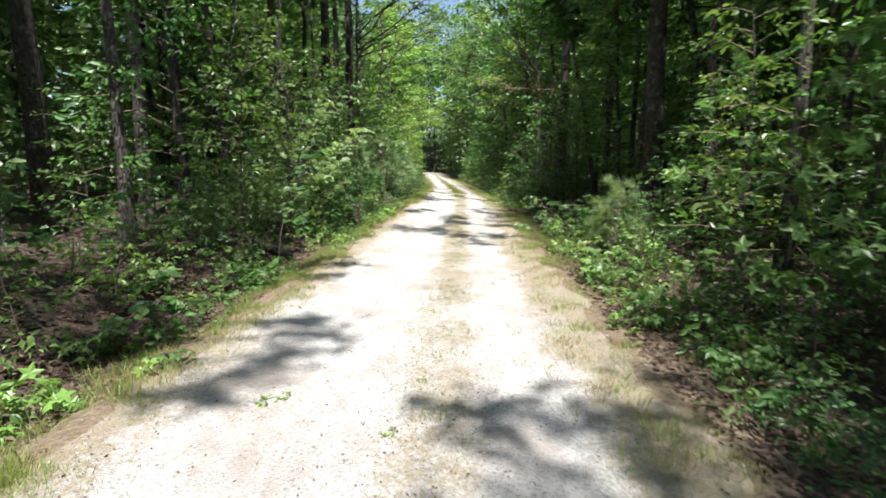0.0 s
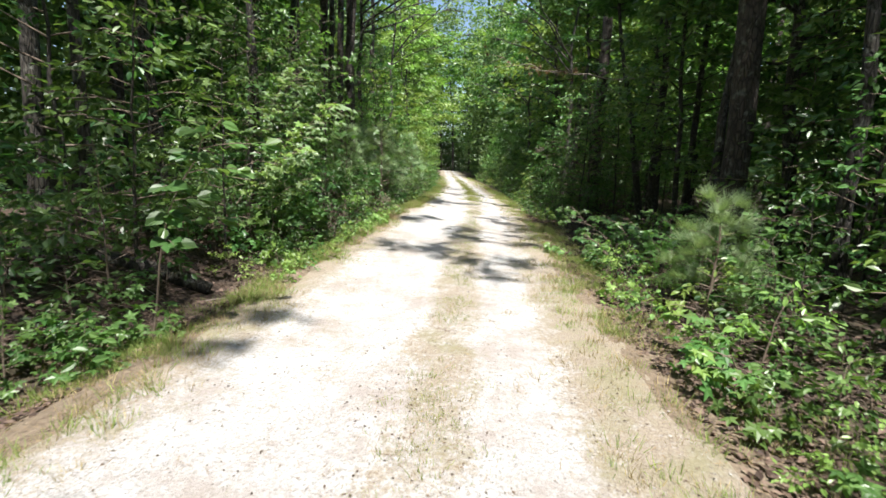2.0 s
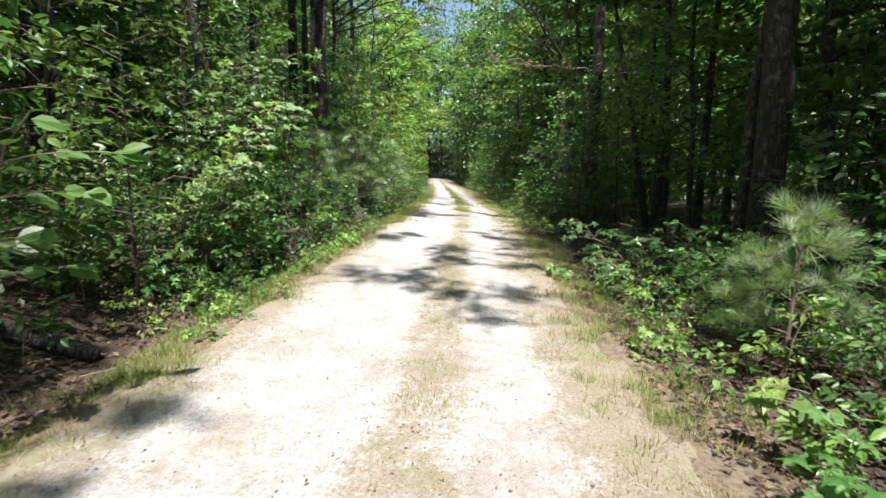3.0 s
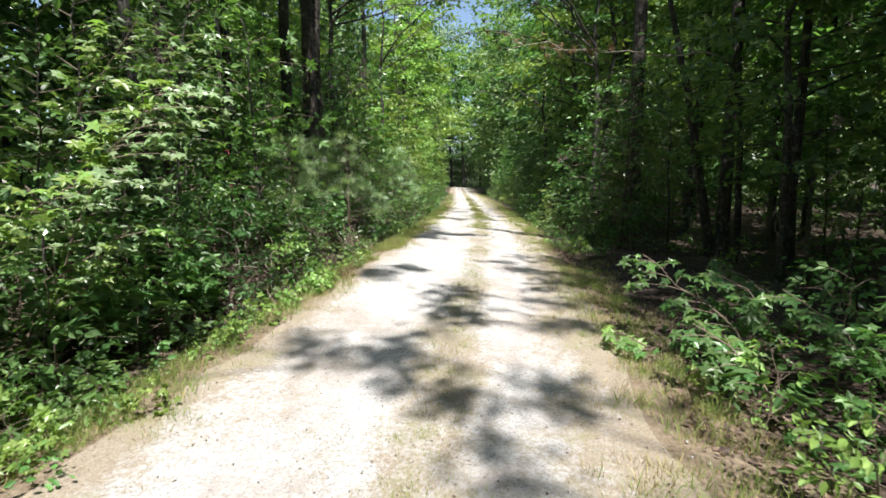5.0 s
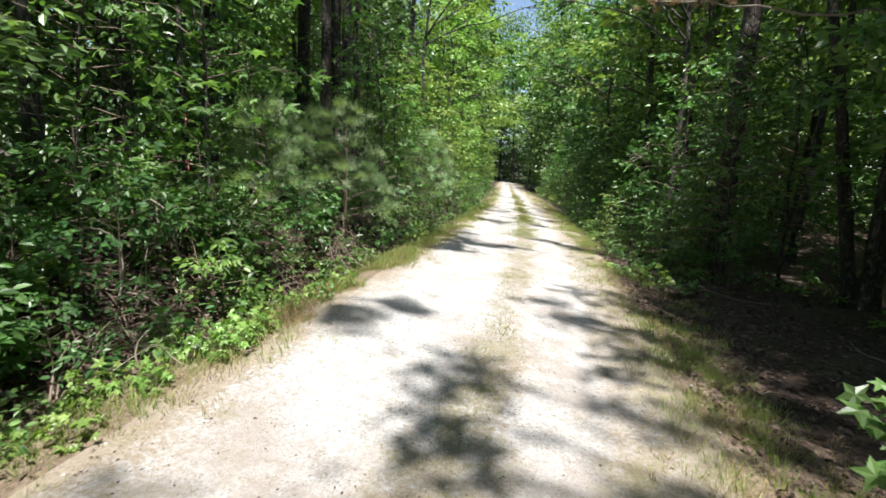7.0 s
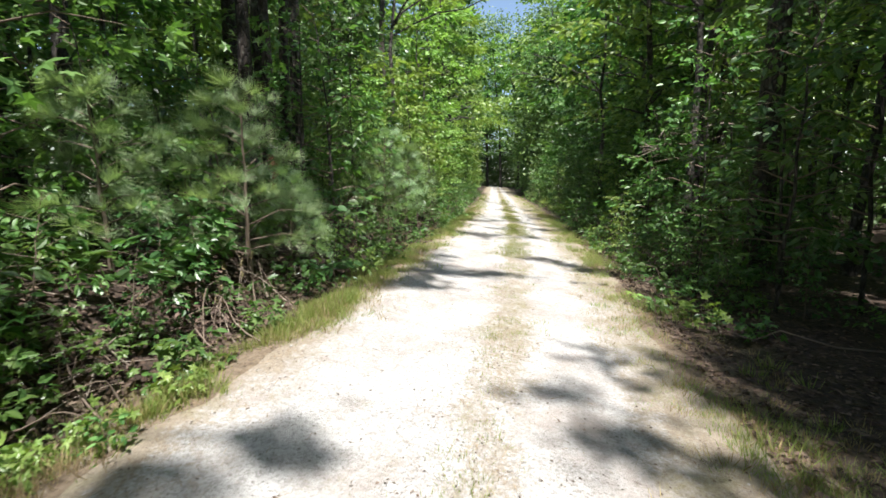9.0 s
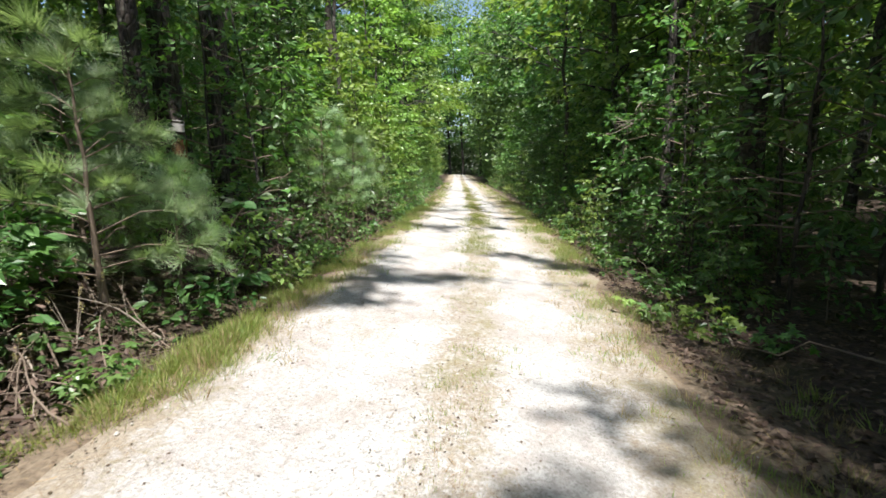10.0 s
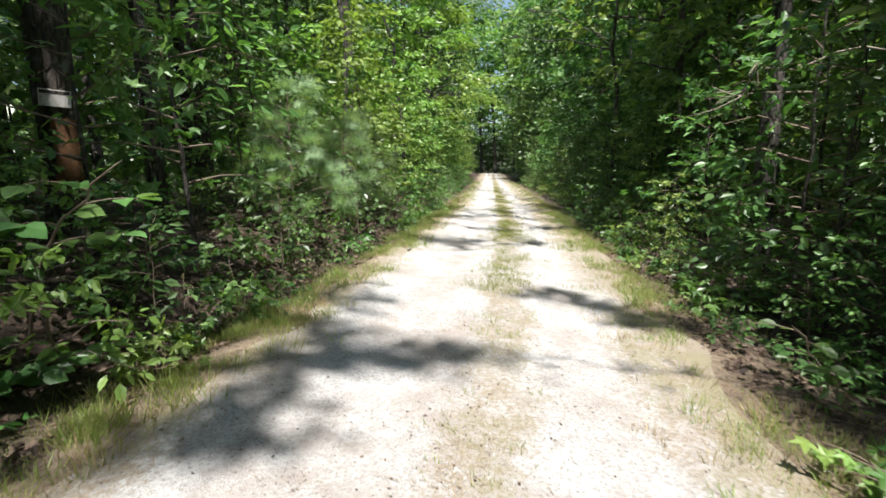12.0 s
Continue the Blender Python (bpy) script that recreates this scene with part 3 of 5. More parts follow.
# trunks that stand out, one by one: kind, x, y, scale
taken = []
for kind, i, x, y, s in ((PINE, 0, 4.75, 12.9, 1.0), (HARDWOOD, 6, 5.35, 19.1, 1.0), (HARDWOOD, 6, 7.5, 21.2, .75), (HARDWOOD, 5, 8.5, 21.5, .75),
                         (HARDWOOD, 5, 6.1, 23.4, .7), (HARDWOOD, 5, -5.85, 18.1, .8), (PINE, 2, -4.75, 20.4, .75), (PINE, 2, -8.0, 13.6, .8)):
    kind.put(i, x, y, rng.uniform(0, 360), s)
    taken.append((x, y))
for kind, i, x, y, s in ((PINE, 2, -6.6, 17.0, .95), (PINE, 1, -6.4, 22.6, .95), (PINE, 0, -7.3, 7.0, .95), (PINE, 1, -7.8, 8.6, 1.0), (HARDWOOD, 5, -7.2, 10.6, 1.0), (HARDWOOD, 5, -6.0, 12.0, .8), (PINE, 0, 4.5, 23.5, 1.0),
                         (HARDWOOD, 5, 4.2, 27.0, .9), (HARDWOOD, 3, 3.9, 31.6, 1.0), (PINE, 1, -6.8, 26.2, .9), (PINE, 2, -7.4, 26.6, 1.0), (HARDWOOD, 3, -5.6, 40.0, .95), (HARDWOOD, 3, -4.9, 35.5, .62), (HARDWOOD, 3, -5.9, 45.0, 1.0), (HARDWOOD, 3, -6.4, 49.0, 1.1)):
    kind.put(i, x, y, rng.uniform(0, 360), s)
    taken.append((x, y))
stand(HARDWOOD.put(6, 5.15, 19.15, 40, .75), 5.15, 19.15, 40, .75, .05, -9)["label"] = "slender dark hardwood leaning away from its neighbour"
# edge trees added for shade, and the places on track and floor they darken
for x, y, h, boughs, lm in ((4.6, -0.5, 10.5, ((0.6, 2.3, .75), (0.1, 3.0, .3), (1.0, 2.9, .45), (1.9, 1.9, 1.0), (2.7, 3.2, 1.2), (3.6, 2.0, 1.3), (4.2, 3.8, 1.3), (2.5, 1.1, 1.1), (2.6, 4.5, .9), (3.6, 5.2, 1.0)), LEAF_DARK),
                            (-5.6, 1.0, 11.0, ((-1.8, 2.9, .3), (-1.7, 3.5, .38), (-1.5, 4.2, .3), (-2.0, 4.5, .5), (-2.1, 6.6, .25), (-1.9, 7.5, .3), (-4.0, 4.2, 1.3), (-5.2, 5.6, 1.3), (-4.2, 6.9, 1.0)), LEAF_MID),
                            (-5.5, 7.6, 11.5, ((-0.7, 11.2, .25), (-1.6, 11.5, .22), (-3.6, 8.2, .9), (-4.6, 7.4, 1.2), (-4.8, 9.2, 1.2)), LEAF_MID),
                            (4.4, 6.8, 11.0, ((0.2, 10.0, .25), (0.75, 11.1, .42), (-0.3, 10.9, .25), (-0.7, 11.8, .25), (1.1, 12.6, .4)), LEAF_DARK),
                            (4.7, 9.8, 10.5, ((-0.35, 13.2, .4), (-0.05, 12.6, .3), (-0.45, 13.9, .35), (0.95, 13.5, .28), (1.0, 14.6, .45), (0.7, 15.7, .2), (1.4, 15.4, .45)), LEAF_MID),
                            (-6.3, 10.6, 11.0, ((-1.6, 14.3, .4), (-1.25, 15.0, .25), (-3.4, 13.4, .8), (-4.6, 12.8, .8), (-3.2, 15.2, .7)), LEAF_DARK),
                            (4.6, 13.2, 11.0, ((1.0, 17.1, .3), (0.35, 16.2, .1), (1.7, 16.6, .6), (2.7, 17.4, 1.1), (3.6, 16.0, 1.3), (3.6, 18.2, 1.0), (4.8, 17.4, 1.3)), LEAF_DARK),
                            (6.3, 8.6, 11.5, ((2.3, 13.9, .9), (2.5, 15.3, .9), (2.0, 15.9, .7), (2.1, 17.6, .7), (2.9, 16.4, .9), (1.9, 14.7, .7), (3.6, 13.0, 1.3), (3.7, 14.5, 1.3), (5.1, 13.4, 1.4), (5.1, 15.1, 1.4)), LEAF_DARK),
                            (-5.4, 14.6, 11.5, ((-1.8, 18.3, .45), (-1.8, 19.1, .45), (-1.45, 18.9, .35), (-1.3, 19.6, .35), (-0.95, 19.8, .25), (-0.5, 19.9, .28), (-1.6, 20.3, .35), (-1.9, 21.1, .4), (-3.4, 19.7, .8), (-2.8, 20.4, .65), (-3.0, 21.4, .7), (-4.2, 21.2, 1.1), (-3.5, 18.8, .75), (-5.6, 20.8, 1.3), (-6.3, 22.4, 1.3), (-3.6, 20.0, 1.2), (-4.8, 19.6, 1.2), (-5.3, 22.0, 1.2)), LEAF_MID),
                            (5.6, 17.0, 11.5, ((0.3, 22.1, .32), (0.8, 21.8, .35), (1.4, 21.7, .4), (3.2, 21.5, 1.0), (4.4, 22.0, 1.2)), LEAF_MID),
                            (-4.9, 22.6, 11.0, ((-1.9, 25.0, .4), (-1.3, 24.8, .4), (-1.0, 25.4, .3), (-2.4, 27.0, .8), (-2.0, 29.0, .9), (-2.3, 31.0, .9)), LEAF_MID),
                            (3.6, 25.2, 11.0, ((-0.2, 26.0, .45), (-0.8, 27.6, .5), (0.2, 28.6, .9), (-0.5, 30.4, .9), (-0.9, 32.2, .9)), LEAF_DARK),
                            (-5.3, 30.5, 11.0, ((-2.7, 32.2, .7), (-3.2, 35.5, .7), (-1.6, 37.5, .6)), LEAF_BRIGHT),
                            (2.8, 35.0, 11.0, ((-0.6, 38.8, .8), (-1.3, 42.0, .7), (-2.2, 45.5, .8)), LEAF_MID)):
    roadside_tree(rng, x, y, h, 0.10, boughs, lm)
    taken.append((x, y))
# tall trees that close the view where the track bends away
for i, x, y, s in ((0, -6.6, 106.0, 2.0), (3, -3.0, 100.0, 1.8), (3, -9.4, 109.0, 2.0), (0, -0.5, 95.0, 1.8), (2, -12.6, 112.0, 2.0), (3, -12.0, 92.0, 1.7), (4, -1.0, 84.0, 1.7), (3, -10.6, 80.0, 1.6), (0, -9.4, 68.0, 1.4), (3, -0.4, 72.0, 1.4)):
    HARDWOOD.put(i, x, y, rng.uniform(0, 360), s)
    taken.append((x, y))
# the rest of the wood
for _ in range(1500):
    y, x = rng.uniform(-9, 84), rng.uniform(-22, 20)
    u = x - float(bend(y))
    if (-7.4 < u < 6.6 if y < 32 else -6.2 < u < 5.2) or not clear(x, y, taken, 1.9 + 0.05 * abs(u)):
        continue
    tall = 1.0 + 0.5 * min(1.0, max(0.0, (y - 30) / 25))
    taken.append((x, y))
    if rng.random() < 0.16:
        PINE.put(int(rng.integers(3)), x, y, rng.uniform(0, 360), rng.uniform(.7, 1.1))
    else:
        HARDWOOD.put(int(rng.integers(5)), x, y, rng.uniform(0, 360), rng.uniform(.65, 1.1) * tall)
    if len(taken) > 178:
        break

# trees deeper in on the shaded side, the first two added to shade it
for i, x, y, s in ((1, 6.4, 13.9, .85), (4, 8.9, 15.6, .95), (0, 4.9, 15.9, .6), (0, 5.2, 18.1, .58), (2, 6.9, 20.2, .7), (2, 7.4, 19.5, .65)):
    HARDWOOD.put(i, x, y, 70 * i + 25 * x, s)

# young pines along the verge
for i, x, y, s in ((0, -2.95, 17.5, .8), (1, -3.9, 18.4, .9), (0, -3.2, 23.0, .82), (1, -3.2, 24.8, .9), (2, -3.9, 24.1, .95), (1, -3.4, 26.4, 1.0), (2, 2.7, 8.8, .82), (1, -3.7, 16.5, .85), (2, -2.95, 18.4, .75)):
    YOUNG.put(i, x, y, rng.uniform(0, 360), s)

# saplings: a green wall on both sides, open where the floor of the wood shows
held = [(2.7, 8.8), (-3.1, 17.3), (-3.3, 23.1), (-3.2, 24.8)]
for i, x, y, s in ((2, 3.0, 4.6, .85), (0, 3.6, 6.4, .8), (4, 4.3, 7.6, .85), (2, 3.9, 3.3, .9), (0, 4.1, 5.2, 1.0), (1, 2.9, 7.6, .45), (2, -3.7, 10.0, .75), (0, -4.2, 8.8, .8), (1, -4.0, 11.4, .8), (3, -4.6, 12.6, .8),
                   (0, 1.6, 45.0, .8), (4, 1.4, 41.0, .7), (4, 2.0, 23.8, .42), (4, -4.3, 28.5, .8), (4, -3.9, 30.5, .8),
                   (3, 3.3, 19.9, .9), (0, 3.9, 21.2, 1.1), (1, 3.0, 22.3, 1.0), (3, 4.6, 20.4, 1.1), (0, 3.6, 24.2, 1.1), (2, 2.8, 25.6, .9), (0, -4.4, 24.2, 1.0), (3, -5.3, 24.9, 1.1), (1, -3.8, 22.9, .7), (3, -5.6, 16.0, .9), (0, -4.8, 14.5, .9), (1, -6.3, 19.2, 1.1),
                   # this row, mostly out of view, is added to keep sky light off
                   (3, 3.3, 0.3, 1.0), (0, 4.3, 1.1, 1.1), (1, 3.0, -1.1, 1.1), (3, 4.7, -.3, 1.1), (0, 5.1, 2.7, 1.1), (3, 3.9, 2.1, 1.0)):
    SAPLING.put(i, x, y, rng.uniform(0, 360), s)
    held.append((x, y))
for _ in range(4000):
    y = rng.uniform(-2, 80)
    side = 1 if rng.random() < 0.5 else -1
    near = (2.7 if side > 0 else -3.9)
    depth = rng.exponential(2.4)
    if depth > 10:
        continue
    u = float(narrow(near + side * depth, y))
    x = u + float(bend(y))
    if side > 0 and y < 19.5 and depth < (2.4 if y > 9 else 0.9) or side < 0 and y < 8 and depth < 1.4:
        continue
    if not clear(x, y, held, 1.05) or not clear(x, y, taken, 0.35):
        continue
    held.append((x, y))
    i = int(rng.integers(4))
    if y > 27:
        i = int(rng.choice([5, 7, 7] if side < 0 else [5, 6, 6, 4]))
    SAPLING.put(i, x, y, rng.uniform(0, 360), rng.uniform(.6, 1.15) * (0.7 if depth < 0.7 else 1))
    if len(held) > 250:
        break

# shrubs and low plants at the edges
for i, x, y, s in ((4, 2.1, 9.8, .8), (3, 2.6, 10.4, .8), (4, 2.35, 11.1, .75), (0, 3.0, 10.7, .8), (4, 1.95, 5.6, .5), (3, 2.3, 5.0, .7), (4, -3.3, 9.4, .6), (0, -3.6, 3.6, .7), (2, -4.4, 4.2, .8), (0, -3.4, 12.4, .9), (2, -3.6, 15.0, .8), (4, 2.5, 8.5, .85), (1, 2.4, 1.9, .7), (2, 3.0, 2.6, .7), (1, 2.3, 3.1, .6), (2, 3.6, 1.6, .8), (1, 2.8, 3.8, .7), (2, 3.4, 4.4, .8), (1, 2.5, 4.3, .6)):
    SHRUB.put(i, x, y, rng.uniform(0, 360), s)
    held.append((x, y))
for _ in range(40):
    x, y = rng.uniform(-5.6, -3.2), rng.uniform(6, 22)
    if clear(x, y, held, 0.5) and not (x > -3.9 and 13 < y < 14.8):
        SHRUB.put(int(rng.choice([0, 1, 2, 3])), x, y, rng.uniform(0, 360), rng.uniform(.6, 1.0))
        held.append((x, y))
for _ in range(3000):
    y = rng.uniform(-0.5, 60)
    side = 1 if rng.random() < 0.5 else -1
    depth = rng.exponential(1.3)
    if depth > 6:
        continue
    u = float(narrow((2.25 if side > 0 else -3.15) + side * depth, y))
    x = u + float(bend(y))
    if side > 0 and 12.5 < y < 19.5 and depth < 2.5 or side < 0 and y < 6 and depth < .3 or not clear(x, y, held, 0.55):
        continue
    held.append((x, y))
    SHRUB.put(int(rng.integers(5)), x, y, rng.uniform(0, 360), rng.uniform(.55, 1.1))
    if len(held) > 590:
        break
for i, x, y, s in ((1, 2.05, 2.75, .5), (1, 1.9, 2.2, .45), (2, 2.35, 2.3, .5), (3, 2.05, 3.4, .45), (1, 2.2, 1.7, .5), (2, 2.6, 20.0, .6), (1, 3.0, 20.8, .8), (0, 2.5, 21.6, .7), (2, 3.4, 19.4, .7), (1, 2.9, 22.5, .8), (2, 3.6, 21.6, .9)):
    SHRUB.put(i, x, y, 60 * x + 35 * y, s)
for _ in range(60):
    x, y = rng.uniform(-5.4, -2.75), rng.uniform(9.5, 17)
    if clear(x, y, held, 0.42):
        SHRUB.put(int(rng.choice([1, 2, 2, 0])), x, y, rng.uniform(0, 360), rng.uniform(.55, .9) if x < -3.2 else rng.uniform(.4, .6))
        held.append((x, y))
for _ in range(110):
    x, y = rng.uniform(-6.2, -2.6), rng.uniform(10, 17.5)
    LOW.put(int(rng.choice([0, 2, 2, 3])), x, y, rng.uniform(0, 360), rng.uniform(1.0, 1.8) if x < -3 else rng.uniform(.6, 1))
for _ in range(46):
    y = rng.uniform(9.3, 15.6)
    LOW.put(int(rng.choice([0, 1, 1])), float(narrow(rng.normal(-2.6, .16), y) + bend(y)), y, rng.uniform(0, 360), rng.uniform(.45, .8), "low bright green weed at the foot of the bank")
for _ in range(190):
    y = rng.uniform(0.5, 32)
    side = 1 if rng.random() < 0.5 else -1
    x = float(narrow((1.75 if side > 0 else -2.75) + side * rng.exponential(.55), y) + bend(y))
    if not (side > 0 and 13 < y < 18.5):
        LOW.put(int(rng.integers(4)), x, y, rng.uniform(0, 360), rng.uniform(.6, 1.2))


# ---- the deep wood, on both sides and at the end of the view ----
def deep_woods():
    P, S = [], []

    def clump(c, m, spread, size):
        P.append(np.array(c) + rng.normal(0, 1, (m, 3)) * spread)
        S.append(np.full(m, size))

    for side in (-1, 1):
        for _ in range(1300):
            y, z = rng.uniform(-10, 92), 15 * rng.random() ** 1.2 + 0.2
            clump((side * (9.5 + rng.exponential(3.2)) + float(bend(y)), y, z), 50, [0.75, 0.85, 0.4], 0.30)
        for _ in range(1300):
            y, z = rng.uniform(-25, 105), 20 * rng.random() + 0.2
            clump((side * (18 + rng.exponential(3.0)) + float(bend(y)), y, z), 28, [1.2, 1.5, 0.9], 0.8)
        for _ in range(650):
            y, z = rng.uniform(-30, 105), 21 * rng.random() + 0.2
            clump((side * (26 + rng.exponential(2.5)) + float(bend(y)), y, z), 26, [1.5, 1.9, 1.2], 1.2)
    for _ in range(1100):
        y, side = rng.uniform(58, 112), rng.choice([-1, 1])
        clump(((-4.4 - rng.exponential(2.5) if side < 0 else 3.3 + rng.exponential(2.5)) + float(bend(y)), y, 21 * rng.random() ** 0.9 + 0.6), 34, [0.8, 0.9, 0.5], 0.42)
    for _ in range(900):
        x = rng.uniform(-20, 10)
        clump((x, 117 + rng.exponential(5), 36 * rng.random() ** 0.9 + 0.2), 32, [1.3, 1.0, 0.8], 0.7)
    for _ in range(300):
        # The next three sets: leaf clumps overhead, mostly unseen, added for shade.
        y, side = rng.uniform(-14, 70), rng.choice([-1, 1])
        clump((side * rng.uniform(7.6, 20) - 0.4 + float(bend(y)), y, rng.uniform(10.5, 15)), 26, [1.0, 1.2, 0.35], 0.6)
    for _ in range(45):
        clump((rng.uniform(4.2, 8.0), rng.uniform(7, 14.5), rng.uniform(9.5, 12.5)), 30, [0.8, 0.9, 0.35], 0.45)
    for _ in range(150):
        side = rng.choice([-1, 1])
        y = rng.uniform(7 if side > 0 else -12, 42)
        clump(((rng.uniform(4.4, 9.5) if side > 0 else -rng.uniform(6.6, 10)) + float(bend(y)), y, rng.uniform(9.5, 13.5)), 30, [0.8, 0.9, 0.35], 0.5)
    for _ in range(260):
        clump((rng.uniform(-13, 3), 112 + rng.exponential(4), 6 * rng.random() + 1.0), 32, [0.9, 0.9, 0.6], 0.6)
    for _ in range(350):
        clump((rng.uniform(-24, 24), -16 - rng.exponential(4), 16 * rng.random() + 0.2), 34, [1.2, 1.0, 0.8], 0.6)
    P, S = np.concatenate(P), np.concatenate(S)
    n = len(P)
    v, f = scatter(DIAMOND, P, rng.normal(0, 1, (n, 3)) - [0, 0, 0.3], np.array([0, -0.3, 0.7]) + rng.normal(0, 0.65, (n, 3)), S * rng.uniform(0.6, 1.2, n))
    tagged(new("far_woods", mesh_of("far_woods", v, [f], LEAF_FAR_HAZE)), "dense green foliage of the deep wood, with unseen clumps overhead added for shade", "woods", kind="stuff")


deep_woods()


# ---- verge grass, litter and stones ----
def patchy(x, y, scale, seed):
    return np.array([noise.noise((a * scale, b * scale, seed)) for a, b in zip(x, y)])


def grass(name, label, bands, count, mat, tall, hi_y, lo_y=-1.5, width=1.0):
    u, y = [], []
    for lo, hi, share in bands:
        m = int(count * share / 20)
        u.append(rng.normal((lo + hi) / 2, (hi - lo) / 3.2, m))
        y.append(lo_y + (hi_y - lo_y) * rng.random(m) ** 1.4)
    u, y = np.concatenate(u), np.concatenate(y)
    x = narrow(u, y) + bend(y)
    keep = patchy(x, y, 0.9, 5.0) + 0.6 * patchy(x, y, 3.1, 9.0) > rng.uniform(-0.35, 0.45, len(x))
    x, y = x[keep], y[keep]
    vigour = np.repeat(rng.uniform(0.5, 1.25, len(x)), 20)
    lean = np.repeat(rng.normal(0, 0.18, (len(x), 2)), 20, axis=0)
    x, y = np.repeat(x, 20), np.repeat(y, 20)
    n = len(x)
    off = rng.normal(0, 1, (n, 2))
    x, y = x + off[:, 0] * 0.045, y + off[:, 1] * 0.045
    pos = np.stack([x, y, land(x, y) - 0.005], 1)
    along = np.stack([off[:, 0] * 0.3 + lean[:, 0] + rng.normal(0, 0.2, n), off[:, 1] * 0.3 + lean[:, 1] + rng.normal(0, 0.2, n), np.ones(n)], 1)
    v, f = scatter((BLADE[0] * [width, 1, 1], BLADE[1]), pos, along, rng.normal(0, 1, (n, 3)), tall * vigour * rng.uniform(0.5, 1.2, n))
    tagged(new(name, mesh_of(name, v, [f], mat)), label, "grass", kind="stuff")


BLADE = (BLADE[0] * [0.9, 1, 1], BLADE[1])
grass("verge_grass", "thin green grass along the edges of the track", ((-3.0, -2.15, .55), (1.2, 2.2, .45)), 150000, GRASS, .12, 34, width=1.2)
grass("verge_straw", "dry yellow grass along the edges of the track", ((-3.0, -1.9, .45), (0.8, 2.1, .55)), 170000, STRAW, .08, 38, width=1.8)
grass("short_verge_grass", "short yellow-green grass on the sunny edge of the gravel", ((-2.6, -1.9, .3), (0.85, 1.7, .7)), 70000, GRASS, .07, 34, width=1.8)
grass("strip_grass", "short sparse grass on the middle strip", ((-0.42, 0.08, 1.0),), 60000, GRASS, .06, 46, width=1.9)
grass("strip_straw", "short dry grass on the middle strip", ((-0.5, 0.15, 1.0),), 32000, STRAW, .045, 40, width=2.0)
grass("far_verge_grass", "green grass closing in on the track further on", ((-2.7, -1.75, .5), (0.95, 1.7, .5)), 34000, GRASS, .16, 64, 22)
grass("far_strip_grass", "green grass strip between the wheel tracks further on", ((-0.7, 0.25, 1.0),), 34000, GRASS, .10, 70, 22)
grass("strip_tufts", "dense green tufts on the middle strip further on", ((-0.5, 0.1, 1.0),), 30000, GRASS, .10, 52, 25)
grass("tall_verge_grass", "tall bright green grass on the sunny verge", ((-2.85, -2.15, 1.0),), 30000, GRASS, .12, 20.5, 15)
grass("tall_dry_grass", "tall dry yellowish grass on the sunny verge", ((-2.8, -2.15, 1.0),), 9000, STRAW, .13, 21.0, 14)


def litter():
    n = 60000
    u = np.where(rng.random(n) < 0.5, -2.55 - rng.exponential(1.6, n), 1.5 + rng.exponential(1.6, n))
    y = -1 + 33 * rng.random(n) ** 1.2
    x = narrow(u, y) + bend(y)
    pos = np.stack([x, y, land(x, y) + rng.uniform(0.004, 0.025, n)], 1)
    v, f = scatter(DIAMOND, pos, np.concatenate([rng.normal(0, 1, (n, 2)), rng.normal(0, 0.2, (n, 1))], 1), np.array([0, 0, 1.0]) + rng.normal(0, 0.35, (n, 3)), rng.uniform(0.035, 0.085, n))
    tagged(new("leaf_litter", mesh_of("leaf_litter", v, [f], LITTER)), "brown and pinkish fallen leaves on the forest floor", "leaf litter", kind="stuff")
    n = 14000
    u, y = np.where(rng.random(n) < 0.4, rng.uniform(-2.3, 1.6, n), np.where(rng.random(n) < .5, rng.normal(-0.2, .35, n), rng.choice([-2.1, 1.35], n) + rng.normal(0, .3, n))), -0.5 + 29 * rng.random(n) ** 1.3
    x = narrow(u, y) + bend(y)
    pos = np.stack([x, y, land(x, y) + 0.018], 1)
    v, f = scatter(DIAMOND, pos, np.concatenate([rng.normal(0, 1, (n, 2)), np.zeros((n, 1))], 1), np.array([0, 0, 1.0]) + rng.normal(0, 0.3, (n, 3)), 0.006 + 0.022 * rng.random(n) ** 2)
    tagged(new("track_litter", mesh_of("track_litter", v, [f], LITTER)), "scattered dry leaf scraps lying on the gravel", "leaf litter", kind="stuff")
    n = 26000
    band = rng.integers(0, 3, n)
    u = np.where(band == 0, rng.normal(-2.35, .45, n), np.where(band == 1, rng.normal(1.55, .4, n), rng.normal(-0.2, .3, n)))
    y = -1 + 34 * rng.random(n) ** 1.3
    keep = (band < 2) | (rng.random(n) < 0.5)
    u, y = u[keep], y[keep]
    n = len(u)
    x = narrow(u, y) + bend(y)
    needle = (np.array([(-.014, 0, 0), (.014, 0, 0), (0, 1, 0)], float), np.array([(0, 1, 2)]))
    pos = np.stack([x, y, land(x, y) + rng.uniform(0.016, 0.03, n)], 1)
    v, f = scatter(needle, pos, np.concatenate([rng.normal(0, 1, (n, 2)), rng.normal(0, 0.08, (n, 1))], 1), np.array([0, 0, 1.0]) + rng.normal(0, 0.3, (n, 3)), rng.uniform(0.04, 0.12, n))
    tagged(new("pine_straw", mesh_of("pine_straw", v, [f], NEEDLES_DRY)), "tan fallen pine needles along the track edges", "pine straw", kind="stuff")


litter()


